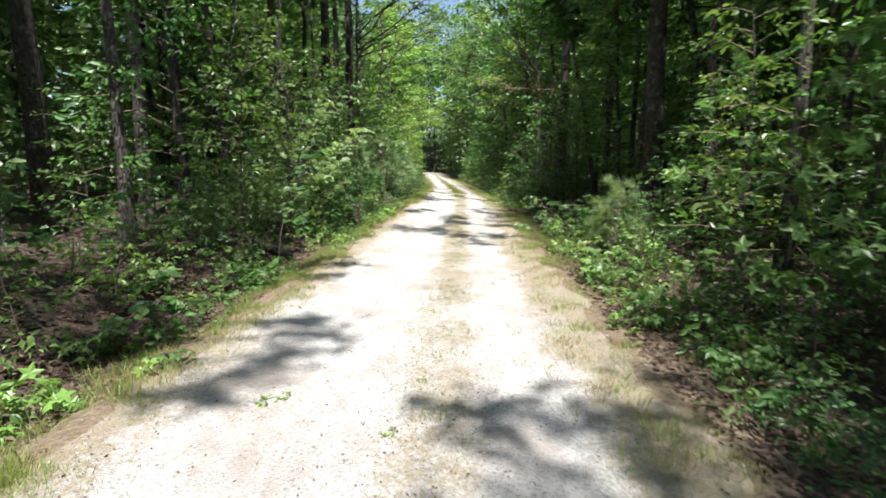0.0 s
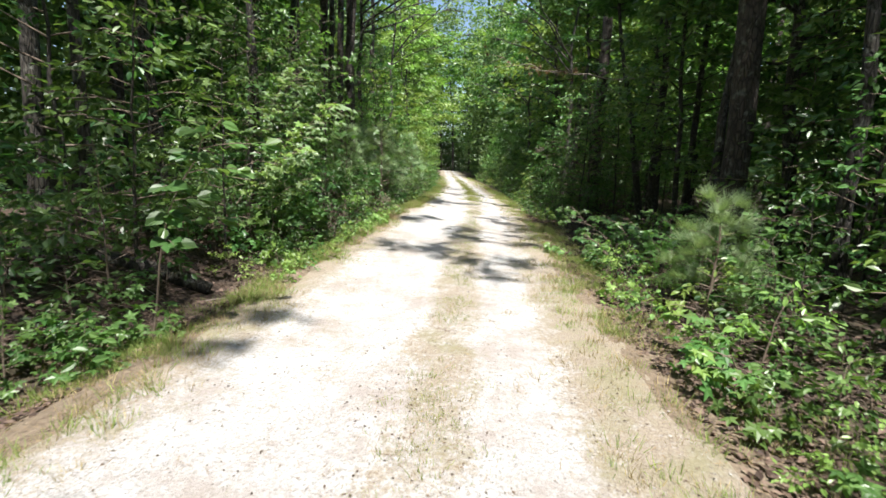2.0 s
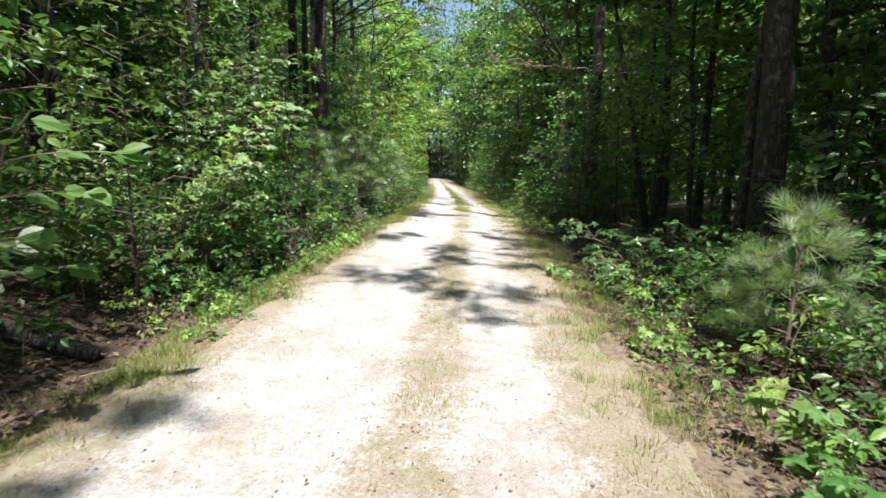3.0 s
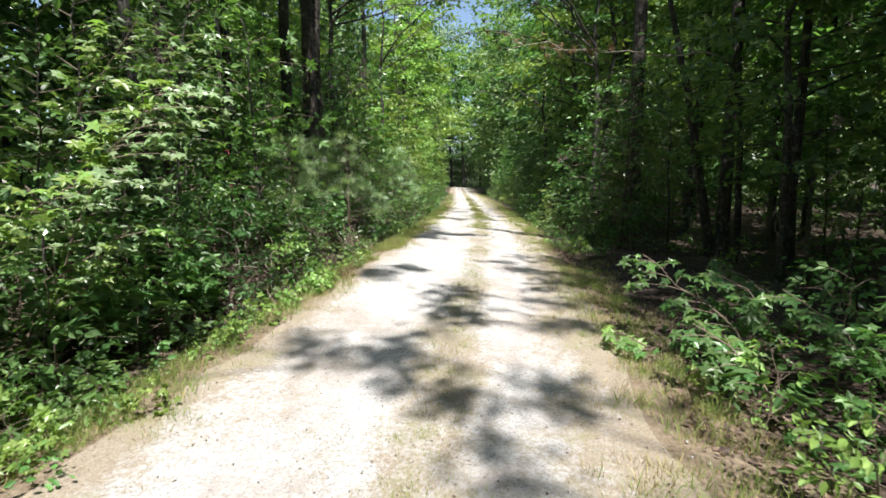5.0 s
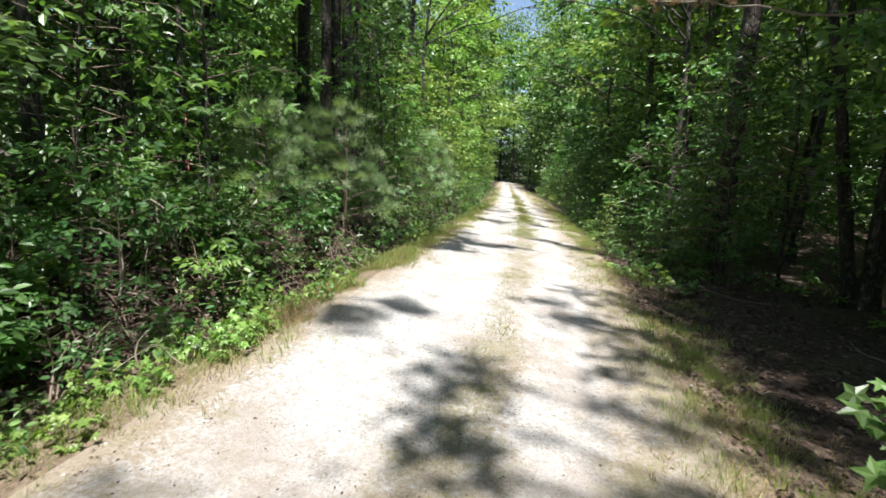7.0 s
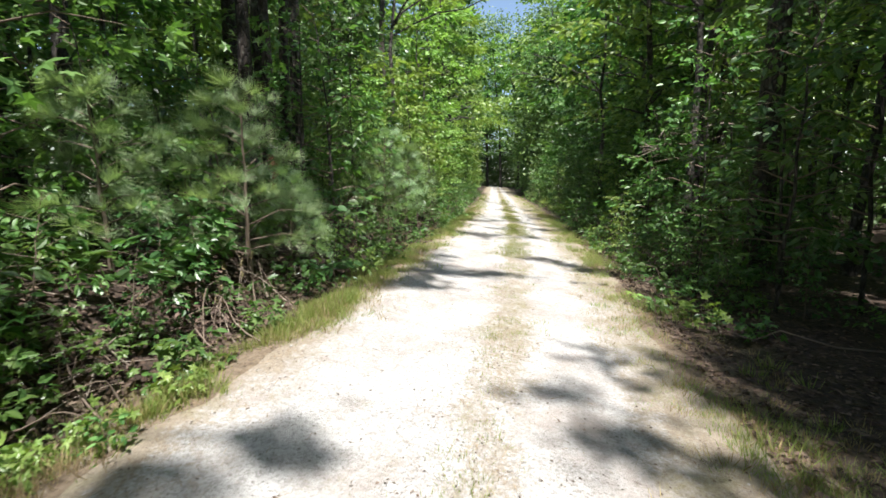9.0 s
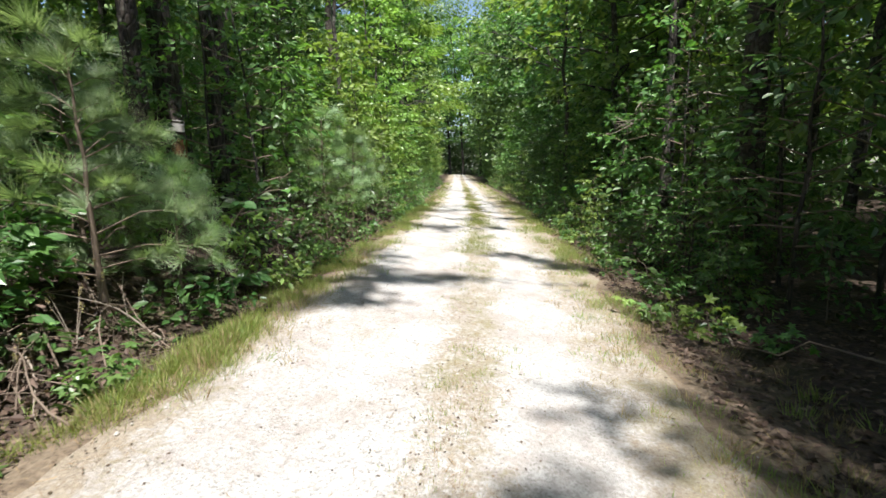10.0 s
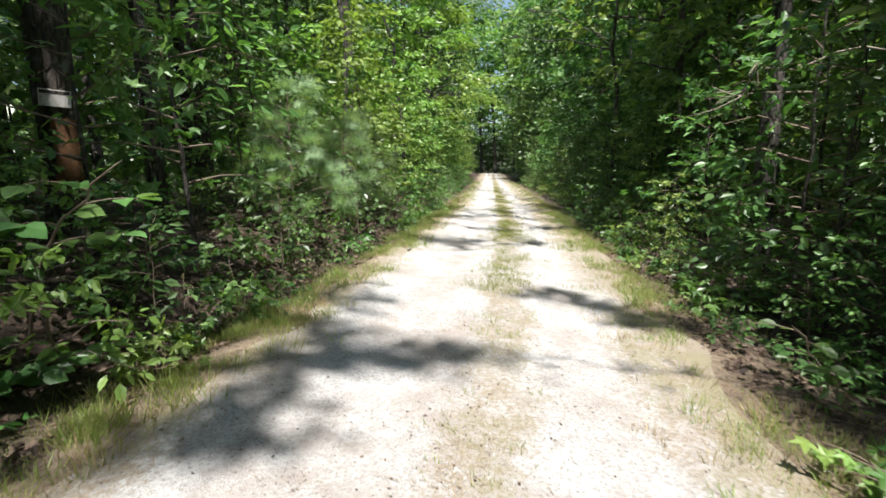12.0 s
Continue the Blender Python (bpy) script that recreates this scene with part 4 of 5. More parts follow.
def gravel():
    n = 4500
    u = np.where(rng.random(n) < 0.6, rng.uniform(-2.2, 1.5, n), rng.normal(-0.2, 0.3, n))
    y = -0.5 + 27 * rng.random(n) ** 1.4
    x = narrow(u, y) + bend(y)
    a = np.arange(5) * math.pi * 0.4
    tv = np.concatenate([np.stack([np.cos(a), np.sin(a) * 0.8, 0 * a], 1), np.stack([0.55 * np.cos(a + .3), 0.5 * np.sin(a + .3), 0 * a + 0.55], 1)])
    tf = np.array([(i, (i + 1) % 5, 5 + (i + 1) % 5, 5 + i) for i in range(5)] + [(5, 6, 7, 8), (5, 8, 9, 9)])
    tf = np.concatenate([tf[:, :3], tf[:-1][:, [0, 2, 3]]])
    pos = np.stack([x, y, land(x, y) + 0.010], 1)
    v, f = scatter((tv, tf), pos, np.concatenate([rng.normal(0, 1, (n, 2)), np.zeros((n, 1))], 1), np.tile([[0, 0, 1.0]], (n, 1)) + rng.normal(0, .15, (n, 3)), 0.005 + 0.011 * rng.random(n) ** 3)
    tagged(new("loose_gravel", mesh_of("loose_gravel", v, [f], STONE)), "loose pale gravel stones on the track", "gravel", kind="stuff")


gravel()


# ---- single things ----
def leaf_mesh(name, shape, mat):
    return mesh_of(name, shape[0], [shape[1]], mat)


BROAD = (np.array([(0, 0, 0), (-.3, .22, .05), (-.36, .5, .06), (-.2, .8, .03), (0, 1, -.1), (.2, .8, .03), (.36, .5, .06), (.3, .22, .05)], float), np.array([(0, 7, 6), (0, 6, 5), (0, 5, 4), (0, 4, 3), (0, 3, 2), (0, 2, 1)]))
# "pale" has sunlight and "shade" has half shade put into the leaf colour
LEAF_KINDS = {"star": [leaf_mesh("star_leaf", STAR, m) for m in (LEAF_MID, LEAF_BRIGHT)], "pale": [leaf_mesh("star_leaf", STAR, m) for m in (LEAF_SUNLIT, LEAF_BRIGHT)], "shade": [leaf_mesh("star_leaf", STAR, m) for m in (LEAF_DARK, LEAF_MID)], "broad": [leaf_mesh("broad_leaf", BROAD, m) for m in (LEAF_MID, LEAF_DARK)]}


def leaf_plant(label, base, tip, count, kind, size, arch=0.15, twig_count=5):
    """A seedling close to the track: an arching stem with side twigs, each leaf a piece of its own."""
    bx, by = base
    origin = np.array([bx, by, float(land(bx, by)) - 0.02])
    end = np.array(tip) - origin
    ob = tagged(new("seedling"), label, "seedling", "seedlings by the track")
    ob.matrix_basis = pose(*origin)
    s = np.linspace(0, 1, 9)[:, None]
    path = end * s * [1, 1, 0] + np.array([0, 0, 1.0]) * end[2] * (s * (1 - arch) + arch * np.sin(s * math.pi / 2) ** 0.7)
    path[:, :2] *= s ** 0.6
    path[1:-1] += rng.normal(0, 0.02, (7, 3))
    v, f = tube(path, np.linspace(0.011, 0.004, 9), 6)
    part("stem", mesh_of("stem", v, [f], TWIG, True), ob)
    runs = [(path[2:], 0.0)]
    for k in range(twig_count):
        t = 0.35 + 0.6 * k / twig_count
        at = np.array([np.interp(t, s[:, 0], path[:, c]) for c in range(3)])
        a = math.atan2(end[1], end[0]) + (1 if k % 2 else -1) * rng.uniform(0.6, 1.2)
        reach = rng.uniform(0.22, 0.45) * (0.5 + 0.35 * float(np.linalg.norm(end)))
        q = np.linspace(0, 1, 5)[:, None]
        way = at + q * np.array([math.cos(a), math.sin(a), 0.35]) * reach - q ** 2 * np.array([0, 0, 0.25]) * reach
        v, f = tube(way, np.linspace(0.005, 0.002, 5), 4)
        part("twig", mesh_of("twig", v, [f], TWIG, True), ob)
        runs.append((way, 0.2))
    for k in range(count):
        way, lo = runs[k % len(runs)]
        t = lo + (1 - lo) * (rng.random() ** 0.7)
        i = t * (len(way) - 1)
        j = min(int(i), len(way) - 2)
        at = way[j] + (way[j + 1] - way[j]) * (i - j)
        ahead = way[j + 1] - way[j]
        ahead = ahead / (np.linalg.norm(ahead) + 1e-9)
        a = rng.uniform(-1.3, 1.3)
        d = Vector((ahead[0] * math.cos(a) - ahead[1] * math.sin(a), ahead[0] * math.sin(a) + ahead[1] * math.cos(a), rng.normal(-0.15, 0.2))).normalized()
        up = Vector(((-0.35 if bx > 0 else 0.4) + rng.normal(0, 0.3), -0.45 + rng.normal(0, 0.3), 0.8))
        x = d.cross(up).normalized()
        z = x.cross(d)
        m = Matrix((x, d, z)).transposed().to_4x4()
        z_scale = size * rng.uniform(0.65, 1.2)
        leaf = part("leaf", LEAF_KINDS[kind][k % 2], ob)
        leaf.matrix_basis = Matrix.Translation(Vector(at) + d * 0.02) @ m @ Matrix.Diagonal((z_scale, z_scale, z_scale, 1))
    return ob


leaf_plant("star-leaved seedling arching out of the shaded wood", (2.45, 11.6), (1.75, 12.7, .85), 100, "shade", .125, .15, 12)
leaf_plant("star-leaved seedling low beside the track, its greens darkened for half shade", (2.3, 10.9), (1.75, 11.3, .5), 70, "shade", .12, .15, 9)
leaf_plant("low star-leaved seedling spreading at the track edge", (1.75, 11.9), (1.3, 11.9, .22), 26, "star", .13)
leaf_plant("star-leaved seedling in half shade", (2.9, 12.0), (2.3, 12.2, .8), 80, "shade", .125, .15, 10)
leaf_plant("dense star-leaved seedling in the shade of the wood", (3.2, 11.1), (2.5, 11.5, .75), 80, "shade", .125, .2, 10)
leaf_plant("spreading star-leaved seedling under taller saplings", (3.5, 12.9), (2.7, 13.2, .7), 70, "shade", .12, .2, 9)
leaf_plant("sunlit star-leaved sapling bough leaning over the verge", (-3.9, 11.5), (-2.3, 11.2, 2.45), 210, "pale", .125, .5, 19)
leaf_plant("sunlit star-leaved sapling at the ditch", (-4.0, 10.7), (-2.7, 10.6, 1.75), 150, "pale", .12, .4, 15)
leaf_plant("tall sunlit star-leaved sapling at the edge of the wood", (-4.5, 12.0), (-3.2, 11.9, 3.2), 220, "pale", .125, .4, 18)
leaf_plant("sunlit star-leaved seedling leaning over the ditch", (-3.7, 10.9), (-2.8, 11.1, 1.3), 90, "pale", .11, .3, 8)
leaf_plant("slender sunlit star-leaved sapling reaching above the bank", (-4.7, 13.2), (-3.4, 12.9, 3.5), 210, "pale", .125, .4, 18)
leaf_plant("pale broad-leaved sapling with large sunlit leaves", (-3.0, 7.4), (-2.15, 7.25, 1.85), 70, "broad", .17, .3, 9)
leaf_plant("broad-leaved sapling in shade with a large drooping leaf", (-3.1, 19.3), (-2.05, 19.05, 1.62), 26, "broad", .15, .3, 5)
leaf_plant("low broad-leaved seedling in the shaded ditch", (-3.0, 18.9), (-2.5, 19.0, .5), 26, "broad", .15)
leaf_plant("bright seedling at the edge of the shaded wood", (2.2, 20.7), (1.8, 20.5, .45), 24, "broad", .11)
leaf_plant("small star-leaved seedling on the verge", (1.7, 19.2), (1.45, 19.1, .3), 18, "star", .12)
leaf_plant("bright star-leaved seedling beside the young pine", (2.2, 7.6), (1.85, 7.3, .5), 34, "star", .13)
leaf_plant("bright star-leaved seedling on the sunny verge", (2.0, 6.6), (1.7, 6.4, .35), 26, "star", .12)
leaf_plant("broad-leaved seedling in the shaded ditch", (-3.5, 4.6), (-2.95, 4.5, .3), 28, "broad", .13)
leaf_plant("broad-leaved seedling among litter", (-3.9, 5.2), (-3.4, 5.3, .4), 28, "broad", .13)
leaf_plant("bright small seedling at the track edge", (-2.45, 3.6), (-2.35, 3.5, .14), 14, "star", .09)


def bar(points, radii, sides, mat, name, label, category, rough=0.12):
    v, f = tube(points, radii, sides, rough, rng)
    ends = [np.array([list(range(sides))[::-1]]), np.array([list(range(len(v) - sides, len(v)))])]
    return tagged(new(name, mesh_of(name, v, [f] + ends, mat, True)), label, category)


def on_land(x, y, up):
    return (x, y, float(land(x, y)) + up)


bar([on_land(-5.1, 8.15, .07), on_land(-4.4, 8.4, .06), on_land(-3.8, 8.6, .06), on_land(-3.25, 8.8, .06)], [.10, .095, .09, .08], 10, DARK_BARK, "fallen_log", "dark fallen log lying on the leaf litter", "log")
bar([on_land(2.1, 18.9, .12), on_land(2.5, 18.55, .10), on_land(2.8, 18.65, .15), on_land(3.2, 18.35, .06), on_land(3.7, 18.4, .02)], [.005, .007, .008, .010, .011], 7, TWIG, "dead_branch", "long brown dead branch lying on the dark leaf litter", "branch")
k = np.linspace(0, 1, 14)
for cx, cy, r, h, turn in ((-3.45, 13.5, .38, .62, .3), (-3.3, 14.2, .16, .72, 1.3), (-3.6, 14.5, .25, .55, 2.2)):
    pts = [(cx + r * math.cos(turn + 3.6 * t) * (0.4 + 0.6 * t), cy + r * math.sin(turn + 3.6 * t) * (0.4 + 0.6 * t), float(land(cx, cy)) - 0.03 + h * math.sin(t * 2.5)) for t in k]
    bar(pts, np.linspace(.012, .006, 14), 6, DEADWOOD, "dry_vine", "pale bare vine looping out of the bank", "vine", 0.05)
for _ in range(34):
    side = -1 if rng.random() < .7 else 1
    y = rng.choice([rng.normal(15.6, .8), rng.normal(22.5, 1.6), rng.uniform(1, 26)])
    x = (-3.0 - rng.exponential(.4) if side < 0 else 2.1 + rng.exponential(.9)) + float(bend(y))
    a, ln, rise = rng.uniform(0, 6.3), rng.uniform(.25, .75), abs(rng.normal(0, .15))
    q = np.linspace(0, 1, 6)
    pts = [(x + math.cos(a) * ln * t, y + math.sin(a) * ln * t, float(land(x + math.cos(a) * ln * t, y + math.sin(a) * ln * t)) * (1 - min(1, rise * 3)) + float(land(x, y)) * min(1, rise * 3) + 0.008 + rise * ln * t + 0.03 * math.sin(5 * t + a)) for t in q]
    bar(pts, np.linspace(rng.uniform(.006, .013), .003, 6), 6, DEADWOOD, "dead_branch", "grey dead branch lying at the edge of the wood", "branch", 0.1)


def brush_pile(x, y, spread, count, height):
    """A tangle of thin dead branches with brown leaves caught in it."""
    ob = tagged(new("brush_pile"), "tangle of brown dead branches and dry leaves on the bank", "brush", "brush on the bank")
    ob.matrix_basis = pose(*on_land(x, y, 0))
    for _ in range(count):
        cx, cy = rng.normal(0, spread * .45, 2)
        a, ln, rise = rng.uniform(0, 6.3), rng.uniform(.35, .95), rng.uniform(.1, 1) * height
        q = np.linspace(0, 1, 7)
        px, py = cx + math.cos(a) * ln * (q - .5) + .06 * np.sin(5 * q + a), cy + math.sin(a) * ln * (q - .5) + .06 * np.cos(4 * q + a)
        pz = land(x + px, y + py) - float(land(x, y)) + 0.01 + rise * np.sin(q * rng.uniform(1.6, 3.0))
        v, f = tube(np.stack([px, py, pz], 1), np.linspace(rng.uniform(.005, .011), .002, 7), 5)
        part("branch", mesh_of("branch", v, [f], DEADWOOD if rng.random() < .4 else TWIG, True), ob)
    n = count * 14
    px, py = rng.normal(0, spread * .5, (2, n))
    pos = np.stack([px, py, land(x + px, y + py) - float(land(x, y)) + height * .6 * rng.random(n) ** 2 + 0.01], 1)
    v, f = scatter(DIAMOND, pos, rng.normal(0, 1, (n, 3)) - [0, 0, .4], rng.normal(0, 1, (n, 3)), rng.uniform(.04, .1, n))
    part("dead_leaves", mesh_of("dead_leaves", v, [f], LITTER), ob)["kind"] = "stuff"


for x, y, spread, count, height in ((-3.0, 13.3, .6, 20, .4), (-3.3, 14.3, .6, 18, .45), (-2.9, 15.3, .5, 12, .3), (-2.75, 16.6, .55, 18, .35), (-2.95, 17.5, .5, 12, .3), (-2.75, 23.5, .6, 12, .25)):
    brush_pile(x, y, spread, count, height)


def signed_tree():
    """The pine with a rusty orange blaze and a small weathered plate nailed to it."""
    r = np.random.default_rng(5)
    ob = pine_tree(r, 17, 0.19)
    ob["label"] = "pine trunk with a rusty orange painted blaze beside the wood's edge"
    stand(ob, -5.0, 21.4, 0)
    m, n, l, b = material("orange_paint")
    tc = n.new("ShaderNodeTexCoord")
    worn = noise_node(n, l, 18, 8, tc.outputs["Object"], 0.75)
    l.new(ramp(n, l, worn, [(0.35, (0.05, 0.030, 0.020)), (0.5, (0.13, 0.060, 0.022)), (0.7, (0.21, 0.098, 0.034))]), b.inputs["Base Color"])
    b.inputs["Roughness"].default_value = 0.85
    bump(n, l, b, worn, 0.8, 0.01)
    trunk = [o for o in ob.children if o.name.startswith("trunk")][0]
    zs = np.array([v.co.z for v in trunk.data.vertices])
    xs = np.array([(v.co.x, v.co.y) for v in trunk.data.vertices])

    def centre(z):
        near = np.abs(zs - z) < 0.6
        c = xs[near].mean(0)
        return c, np.linalg.norm(xs[near] - c, axis=1).mean()

    vs, fs = [], []
    for i, z in enumerate(np.linspace(0.6, 1.25, 8)):
        c, rad = centre(z)
        for j in range(9):
            a = radians(-62 + 10 * j + 2.5 * math.sin(3.0 * i))
            vs.append((c[0] + (rad + .016) * math.cos(a), c[1] + (rad + .016) * math.sin(a), z + 0.015 * math.sin(2.0 * j)))
    for i in range(7):
        for j in range(8):
            fs.append((i * 9 + j, i * 9 + j + 1, i * 9 + j + 10, i * 9 + j + 9))
    part("paint_blaze", mesh_of("paint_blaze", vs, [fs], m, True), ob, "worn rusty orange paint")
    m2, n2, l2, b2 = material("weathered_plate")
    tc2 = n2.new("ShaderNodeTexCoord")
    stain = noise_node(n2, l2, 14, 7, tc2.outputs["Object"], 0.7)
    l2.new(ramp(n2, l2, stain, [(0.3, (0.30, 0.27, 0.25)), (0.5, (0.58, 0.55, 0.53)), (0.8, (0.68, 0.66, 0.65))]), b2.inputs["Base Color"])
    b2.inputs["Roughness"].default_value = 0.6
    plate = tagged(new("tree_sign"), "small weathered white plate nailed to a pine trunk", "sign")
    c, rad = centre(1.45)
    face = radians(-44)
    plate.matrix_basis = pose(-5.0 + c[0] + (rad + .03) * math.cos(face), 21.4 + c[1] + (rad + .03) * math.sin(face), float(land(-5, 21.4)) + 1.42, 0, 4, -44 + 90)

    def box(sx, sy, sz, at):
        bm = bmesh.new()
        bmesh.ops.create_cube(bm, size=1.0, matrix=Matrix.Translation(at) @ Matrix.Diagonal((sx, sy, sz, 1)))
        bmesh.ops.bevel(bm, geom=bm.edges[:], offset=0.0015, segments=1, affect="EDGES")
        me = bpy.data.meshes.new("box")
        bm.to_mesh(me)
        bm.free()
        return me

    for name, me, mat in (("plate", box(.27, .006, .17, (0, 0, 0)), m2), ("header_bar", box(.25, .004, .035, (0, -.0035, .058)), DARK_BARK), ("nail", box(.012, .03, .012, (-.11, .005, .0)), DEADWOOD), ("nail", box(.012, .03, .012, (.11, .005, .0)), DEADWOOD)):
        me.materials.append(mat)
        part(name, me, plate)


signed_tree()


# ---- small things along the way ----
def limb_on(tree, points, radii, forks=0, needles=0):
    """A dead limb in world places, made part of the tree that bears it."""
    back = tree.matrix_basis.inverted()
    pts = [np.array(back @ Vector(q)) for q in points]
    shrink = tree.scale[0]
    k = np.linspace(0, 1, len(pts))
    kk = np.linspace(0, 1, 12)
    path = np.stack([np.interp(kk, k, [q[c] for q in pts]) for c in range(3)], 1)
    path[1:-1] += rng.normal(0, 0.065, (10, 3))
    v, f = tube(path, np.interp(kk, k, radii) / shrink, 7, 0.1, rng)
    limb = part("dead_limb", mesh_of("dead_limb", v, [f], DEADWOOD, True), tree, "bare grey dead limb")
    bits, P, D = [], [], []
    for i in range(forks):
        a = path[6 + i % 5]
        d = (path[-1] - path[0]) / np.linalg.norm(path[-1] - path[0]) * 0.25 + rng.normal(0, 0.16, 3)
        way = np.stack([a, a + d * 0.5 + rng.normal(0, 0.03, 3), a + d])
        bits.append(tube(way, np.array([0.008, 0.005, 0.002]) / shrink, 4))
        P.append(way[-1])
        D.append(d)
    if bits:
        v, f = joined(bits)
        part("twig_mass", mesh_of("twig_mass", v, [f], DEADWOOD, True), limb)["kind"] = "stuff"
    if needles:
        P = np.concatenate([np.array(P), path[rng.integers(5, 12, needles)] + rng.normal(0, 0.12, (needles, 3))])
        D = rng.normal(0, 0.5, (len(P), 3)) + [0, 0, 0.2]
        v, f = scatter(TUFT, P, D, rng.normal(0, 1, (len(P), 3)), 0.2)
        part("dry_needles", mesh_of("dry_needles", v, [f], NEEDLES_DRY), limb, "rusty brown dead needles")


def tree_at(x, y):
    return min((o for o in scene.objects if o.parent is None and o.name.startswith(("pine_tree", "hardwood_tree"))), key=lambda o: (o.location.x - x) ** 2 + (o.location.y - y) ** 2)


limb_on(tree_at(5.35, 19.1), [(5.3, 19.1, 4.2), (3.2, 18.8, 4.35), (1.5, 18.6, 4.45), (0.0, 18.4, 4.85)], [.022, .017, .011, .005], 9, 22)
limb_on(tree_at(4.5, 23.5), [(4.4, 23.45, 2.9), (3.2, 23.4, 2.75), (2.6, 23.3, 2.5), (2.1, 23.2, 2.25)], [.012, .009, .007, .003], 10)

TAPE, tape_nodes, tape_links, tape_shader = material("pink_tape")
tape_links.new(mix(tape_nodes, tape_links, noise_node(tape_nodes, tape_links, 9, 4), (0.48, 0.06, 0.09), (0.72, 0.20, 0.22)), tape_shader.inputs["Base Color"])
tape_shader.inputs["Roughness"].default_value = 0.45
marked = stand(leafy_plant("hardwood_tree", "thin dark young hardwood trunk tied with pink marking tape", "tree", "forest hardwoods", rng, 9, 16, 60, 1.5, .6, DIAMOND, .22, LEAF_MID, DARK_BARK, .06, 8, lean=.01), -5.05, 16.5, 25)


def flagging_tape(z, drop):
    """A ribbon knotted round the thin trunk, with one loose tail."""
    back = marked.matrix_basis
    trunk = [o for o in marked.children if o.name.startswith("trunk")][0]
    world = np.array([back @ v.co for v in trunk.data.vertices])
    near = np.abs(world[:, 2] - z) < 0.35
    c = world[near][:, :2].mean(0)
    r = np.linalg.norm(world[near][:, :2] - c, axis=1).max() + 0.004
    ob = tagged(new("flagging_tape"), "faded pink marking tape tied round a thin trunk", "marking tape", "marking tapes")
    ob.matrix_basis = pose(c[0], c[1], z)
    a = np.arange(17) * math.pi / 8
    lo = np.stack([r * np.cos(a), r * np.sin(a), 0.012 * np.sin(a) - 0.012], 1)
    hi = lo * [1.02, 1.02, 1] + [0, 0, 0.026]
    v = np.concatenate([lo, hi])
    f = [(i, i + 1, i + 18, i + 17) for i in range(16)]
    part("band", mesh_of("band", v, [f], TAPE, True), ob)
    t = np.linspace(0, 1, 9)
    side = np.array([0.78, -0.62, 0.0])
    mid = side * (r + 0.01) + np.outer(t, side * 0.10) + np.stack([0 * t, 0.012 * np.sin(7 * t), -drop * t ** 1.1], 1)
    w = np.stack([0.011 * np.cos(2.5 * t), 0.011 * np.sin(2.5 * t), 0.004 * np.ones(9)], 1)
    v = np.concatenate([mid - w, mid + w])
    part("tail", mesh_of("tail", v, [[(i, i + 1, i + 10, i + 9) for i in range(8)]], TAPE, True), ob)
    v, f = tube(np.array([side * (r - 0.004) + [0, 0, d] for d in (-.018, 0, .018)]), [.006, .014, .006], 7)
    part("knot", mesh_of("knot", v, [f], TAPE, True), ob)


flagging_tape(2.3, .26)
flagging_tape(1.65, .32)


def dry_weed(x, y, height):
    """A dead stalk with a pale seed head and a few side stems."""
    ob = tagged(new("dry_weed"), "dry brown weed stalk with a pale seed head", "weed", "dry weeds")
    ob.matrix_basis = pose(*on_land(x, y, -0.02))
    for i in range(4):
        a, ln = rng.uniform(0, 6.3), height * rng.uniform(.55, 1)
        q = np.linspace(0, 1, 6)[:, None]
        path = q * np.array([math.cos(a) * .22 * ln, math.sin(a) * .22 * ln, ln]) + q ** 2 * np.array([math.cos(a), math.sin(a), -.4]) * 0.1 * ln
        v, f = tube(path, np.linspace(.004, .0015, 6), 5)
        part("stalk", mesh_of("stalk", v, [f], DEADWOOD, True), ob)
        n = 16
        pos = path[-1] + np.outer(rng.uniform(-1, .2, n), path[-1] - path[-2]) * .9 + rng.normal(0, .006, (n, 3))
        v, f = scatter(OVAL, pos, rng.normal(0, .5, (n, 3)) + [0, 0, 1], rng.normal(0, 1, (n, 3)), .018)
        part("seed_head", mesh_of("seed_head", v, [f], STRAW), ob)["kind"] = "stuff"


for x, y, h in ((-2.85, 17.1, .5), (-3.0, 17.5, .6), (-2.75, 16.6, .4), (-2.8, 20.3, .45), (-3.0, 15.9, .5), (-2.9, 22.4, .4)):
    dry_weed(x, y, h)

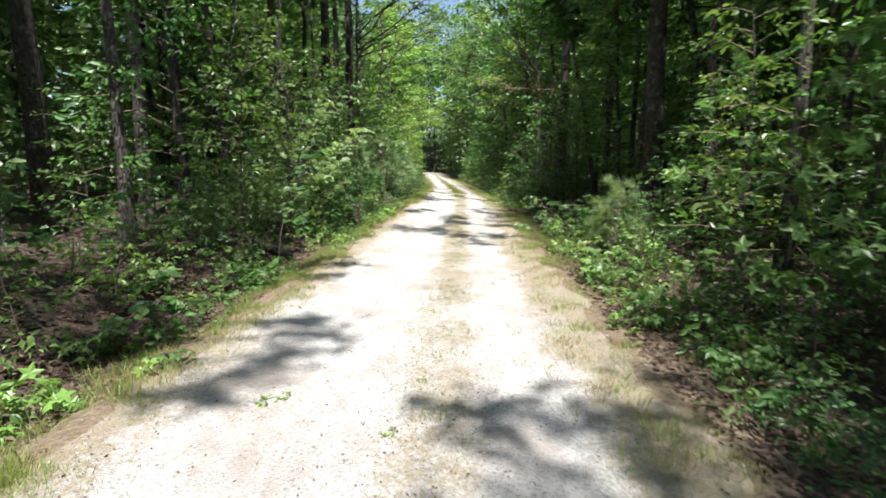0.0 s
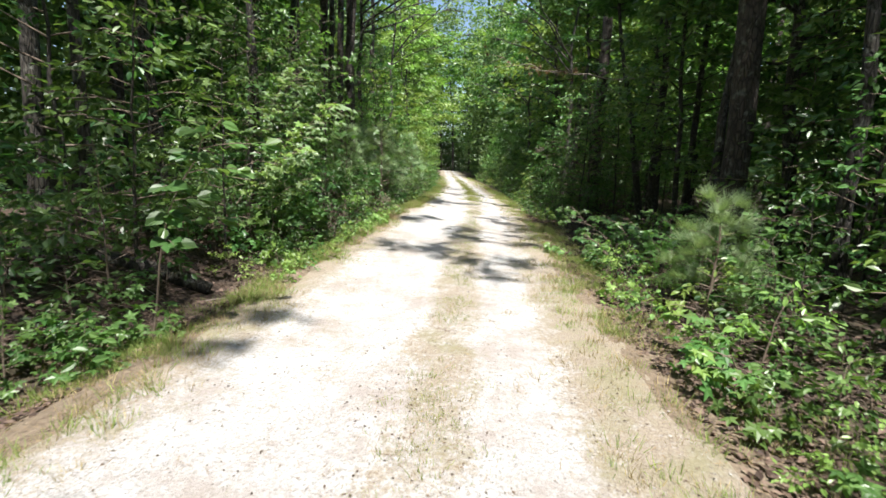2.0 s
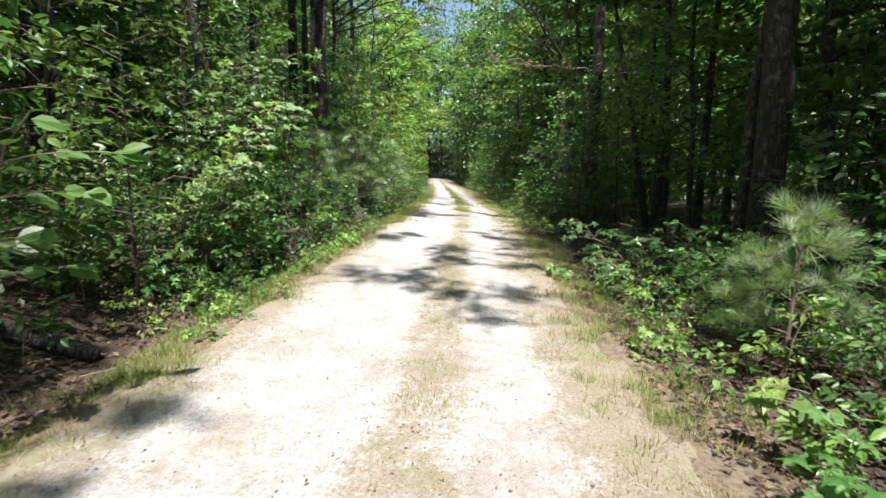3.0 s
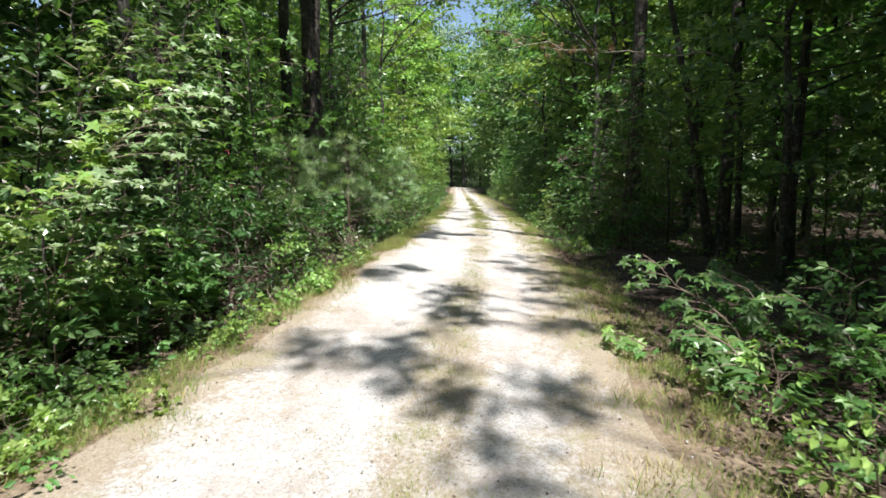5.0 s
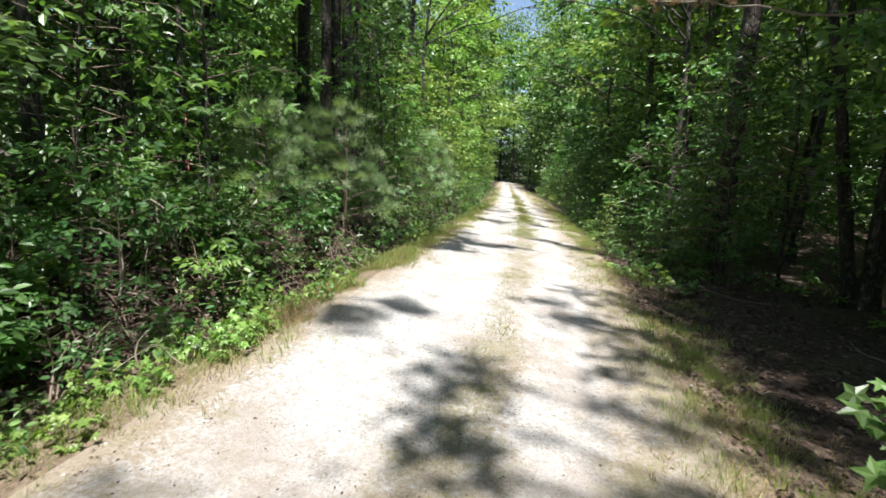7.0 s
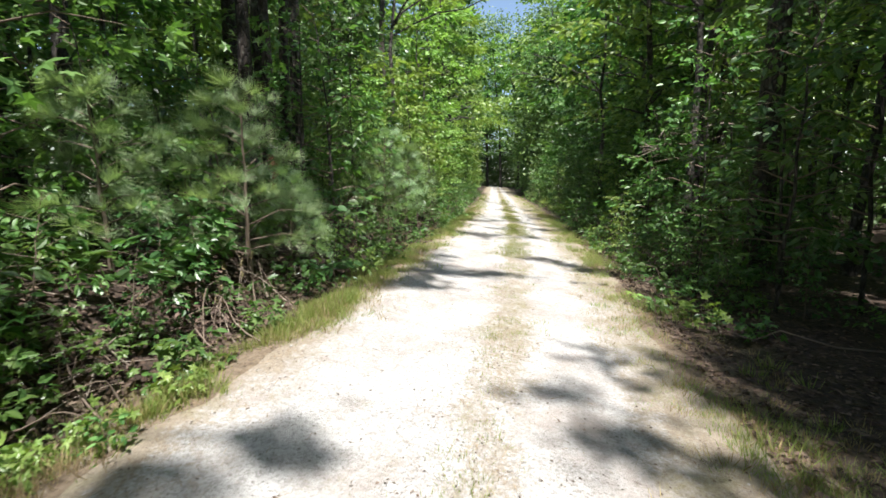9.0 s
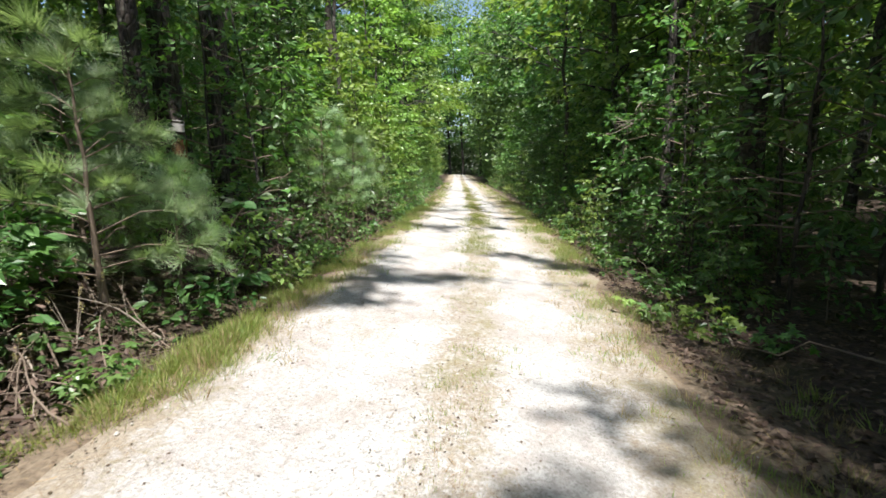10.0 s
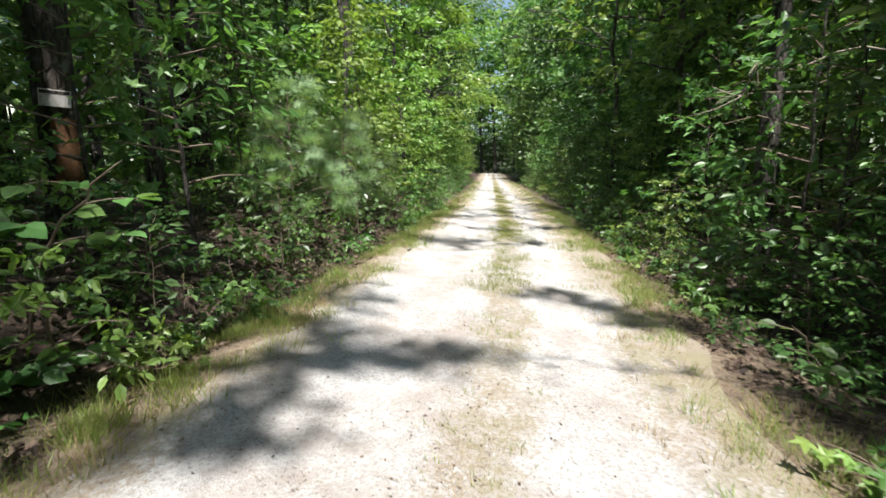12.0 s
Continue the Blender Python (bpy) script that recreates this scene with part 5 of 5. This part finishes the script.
PETAL = leaf_material("white_petals", (0.62, 0.62, 0.58), (0.74, 0.74, 0.70), (0.80, 0.80, 0.78), 0.6, 0.3)


def flowering_weed(x, y, height):
    ob = tagged(new("flowering_weed"), "green weed with a spike of small white flowers", "weed", "flowering weeds")
    ob.matrix_basis = pose(*on_land(x, y, -0.02))
    path = np.array([(0, 0, 0), (.02, .01, height * .5), (.06, .02, height)])
    v, f = tube(path, [.004, .003, .002], 5)
    part("stem", mesh_of("stem", v, [f], LEAF_MID, True), ob)
    n = 26
    t = rng.uniform(.55, 1.05, n)
    pos = np.stack([np.interp(t, [0, .5, 1], path[:, c]) for c in range(3)], 1) + rng.normal(0, .012, (n, 3))
    v, f = scatter(OVAL, pos, rng.normal(0, 1, (n, 3)), rng.normal(0, 1, (n, 3)), .02)
    part("blossom", mesh_of("blossom", v, [f], PETAL), ob)
    n = 14
    pos = np.stack([0 * t[:n], 0 * t[:n], rng.uniform(.03, .5, n) * height], 1)
    v, f = scatter(OVAL, pos, np.concatenate([rng.normal(0, 1, (n, 2)), np.full((n, 1), .3)], 1), np.tile([[0, 0, 1.0]], (n, 1)), .08)
    part("foliage", mesh_of("foliage", v, [f], LEAF_MID), ob)


for x, y, h in ((-2.7, 17.9, .36), (-2.6, 18.1, .4), (-2.85, 17.7, .3), (-2.75, 18.6, .3)):
    flowering_weed(x, y, h)

fallen = tagged(new("fallen_leaf", mesh_of("fallen_leaf", BROAD[0] * .13, [BROAD[1]], LEAF_BRIGHT)), "fresh green leaf lying flat on the pale gravel", "leaf")
fallen.matrix_basis = pose(*on_land(-2.05, 17.8, .022), 4, -3, -70)
for x, y, sc in ((-1.33, 2.97, .32), (-1.25, 3.05, .25), (-0.3, 3.3, .22), (-0.45, 2.6, .25), (1.6, 4.6, .8), (-2.4, 9.0, .7), (-2.5, 11.8, .8), (-2.55, 12.6, .8), (-2.6, 13.4, .9), (-2.5, 14.3, .8)):
    LOW.put(1, x, y, rng.uniform(0, 360), sc, "small bright green weed growing at the track")
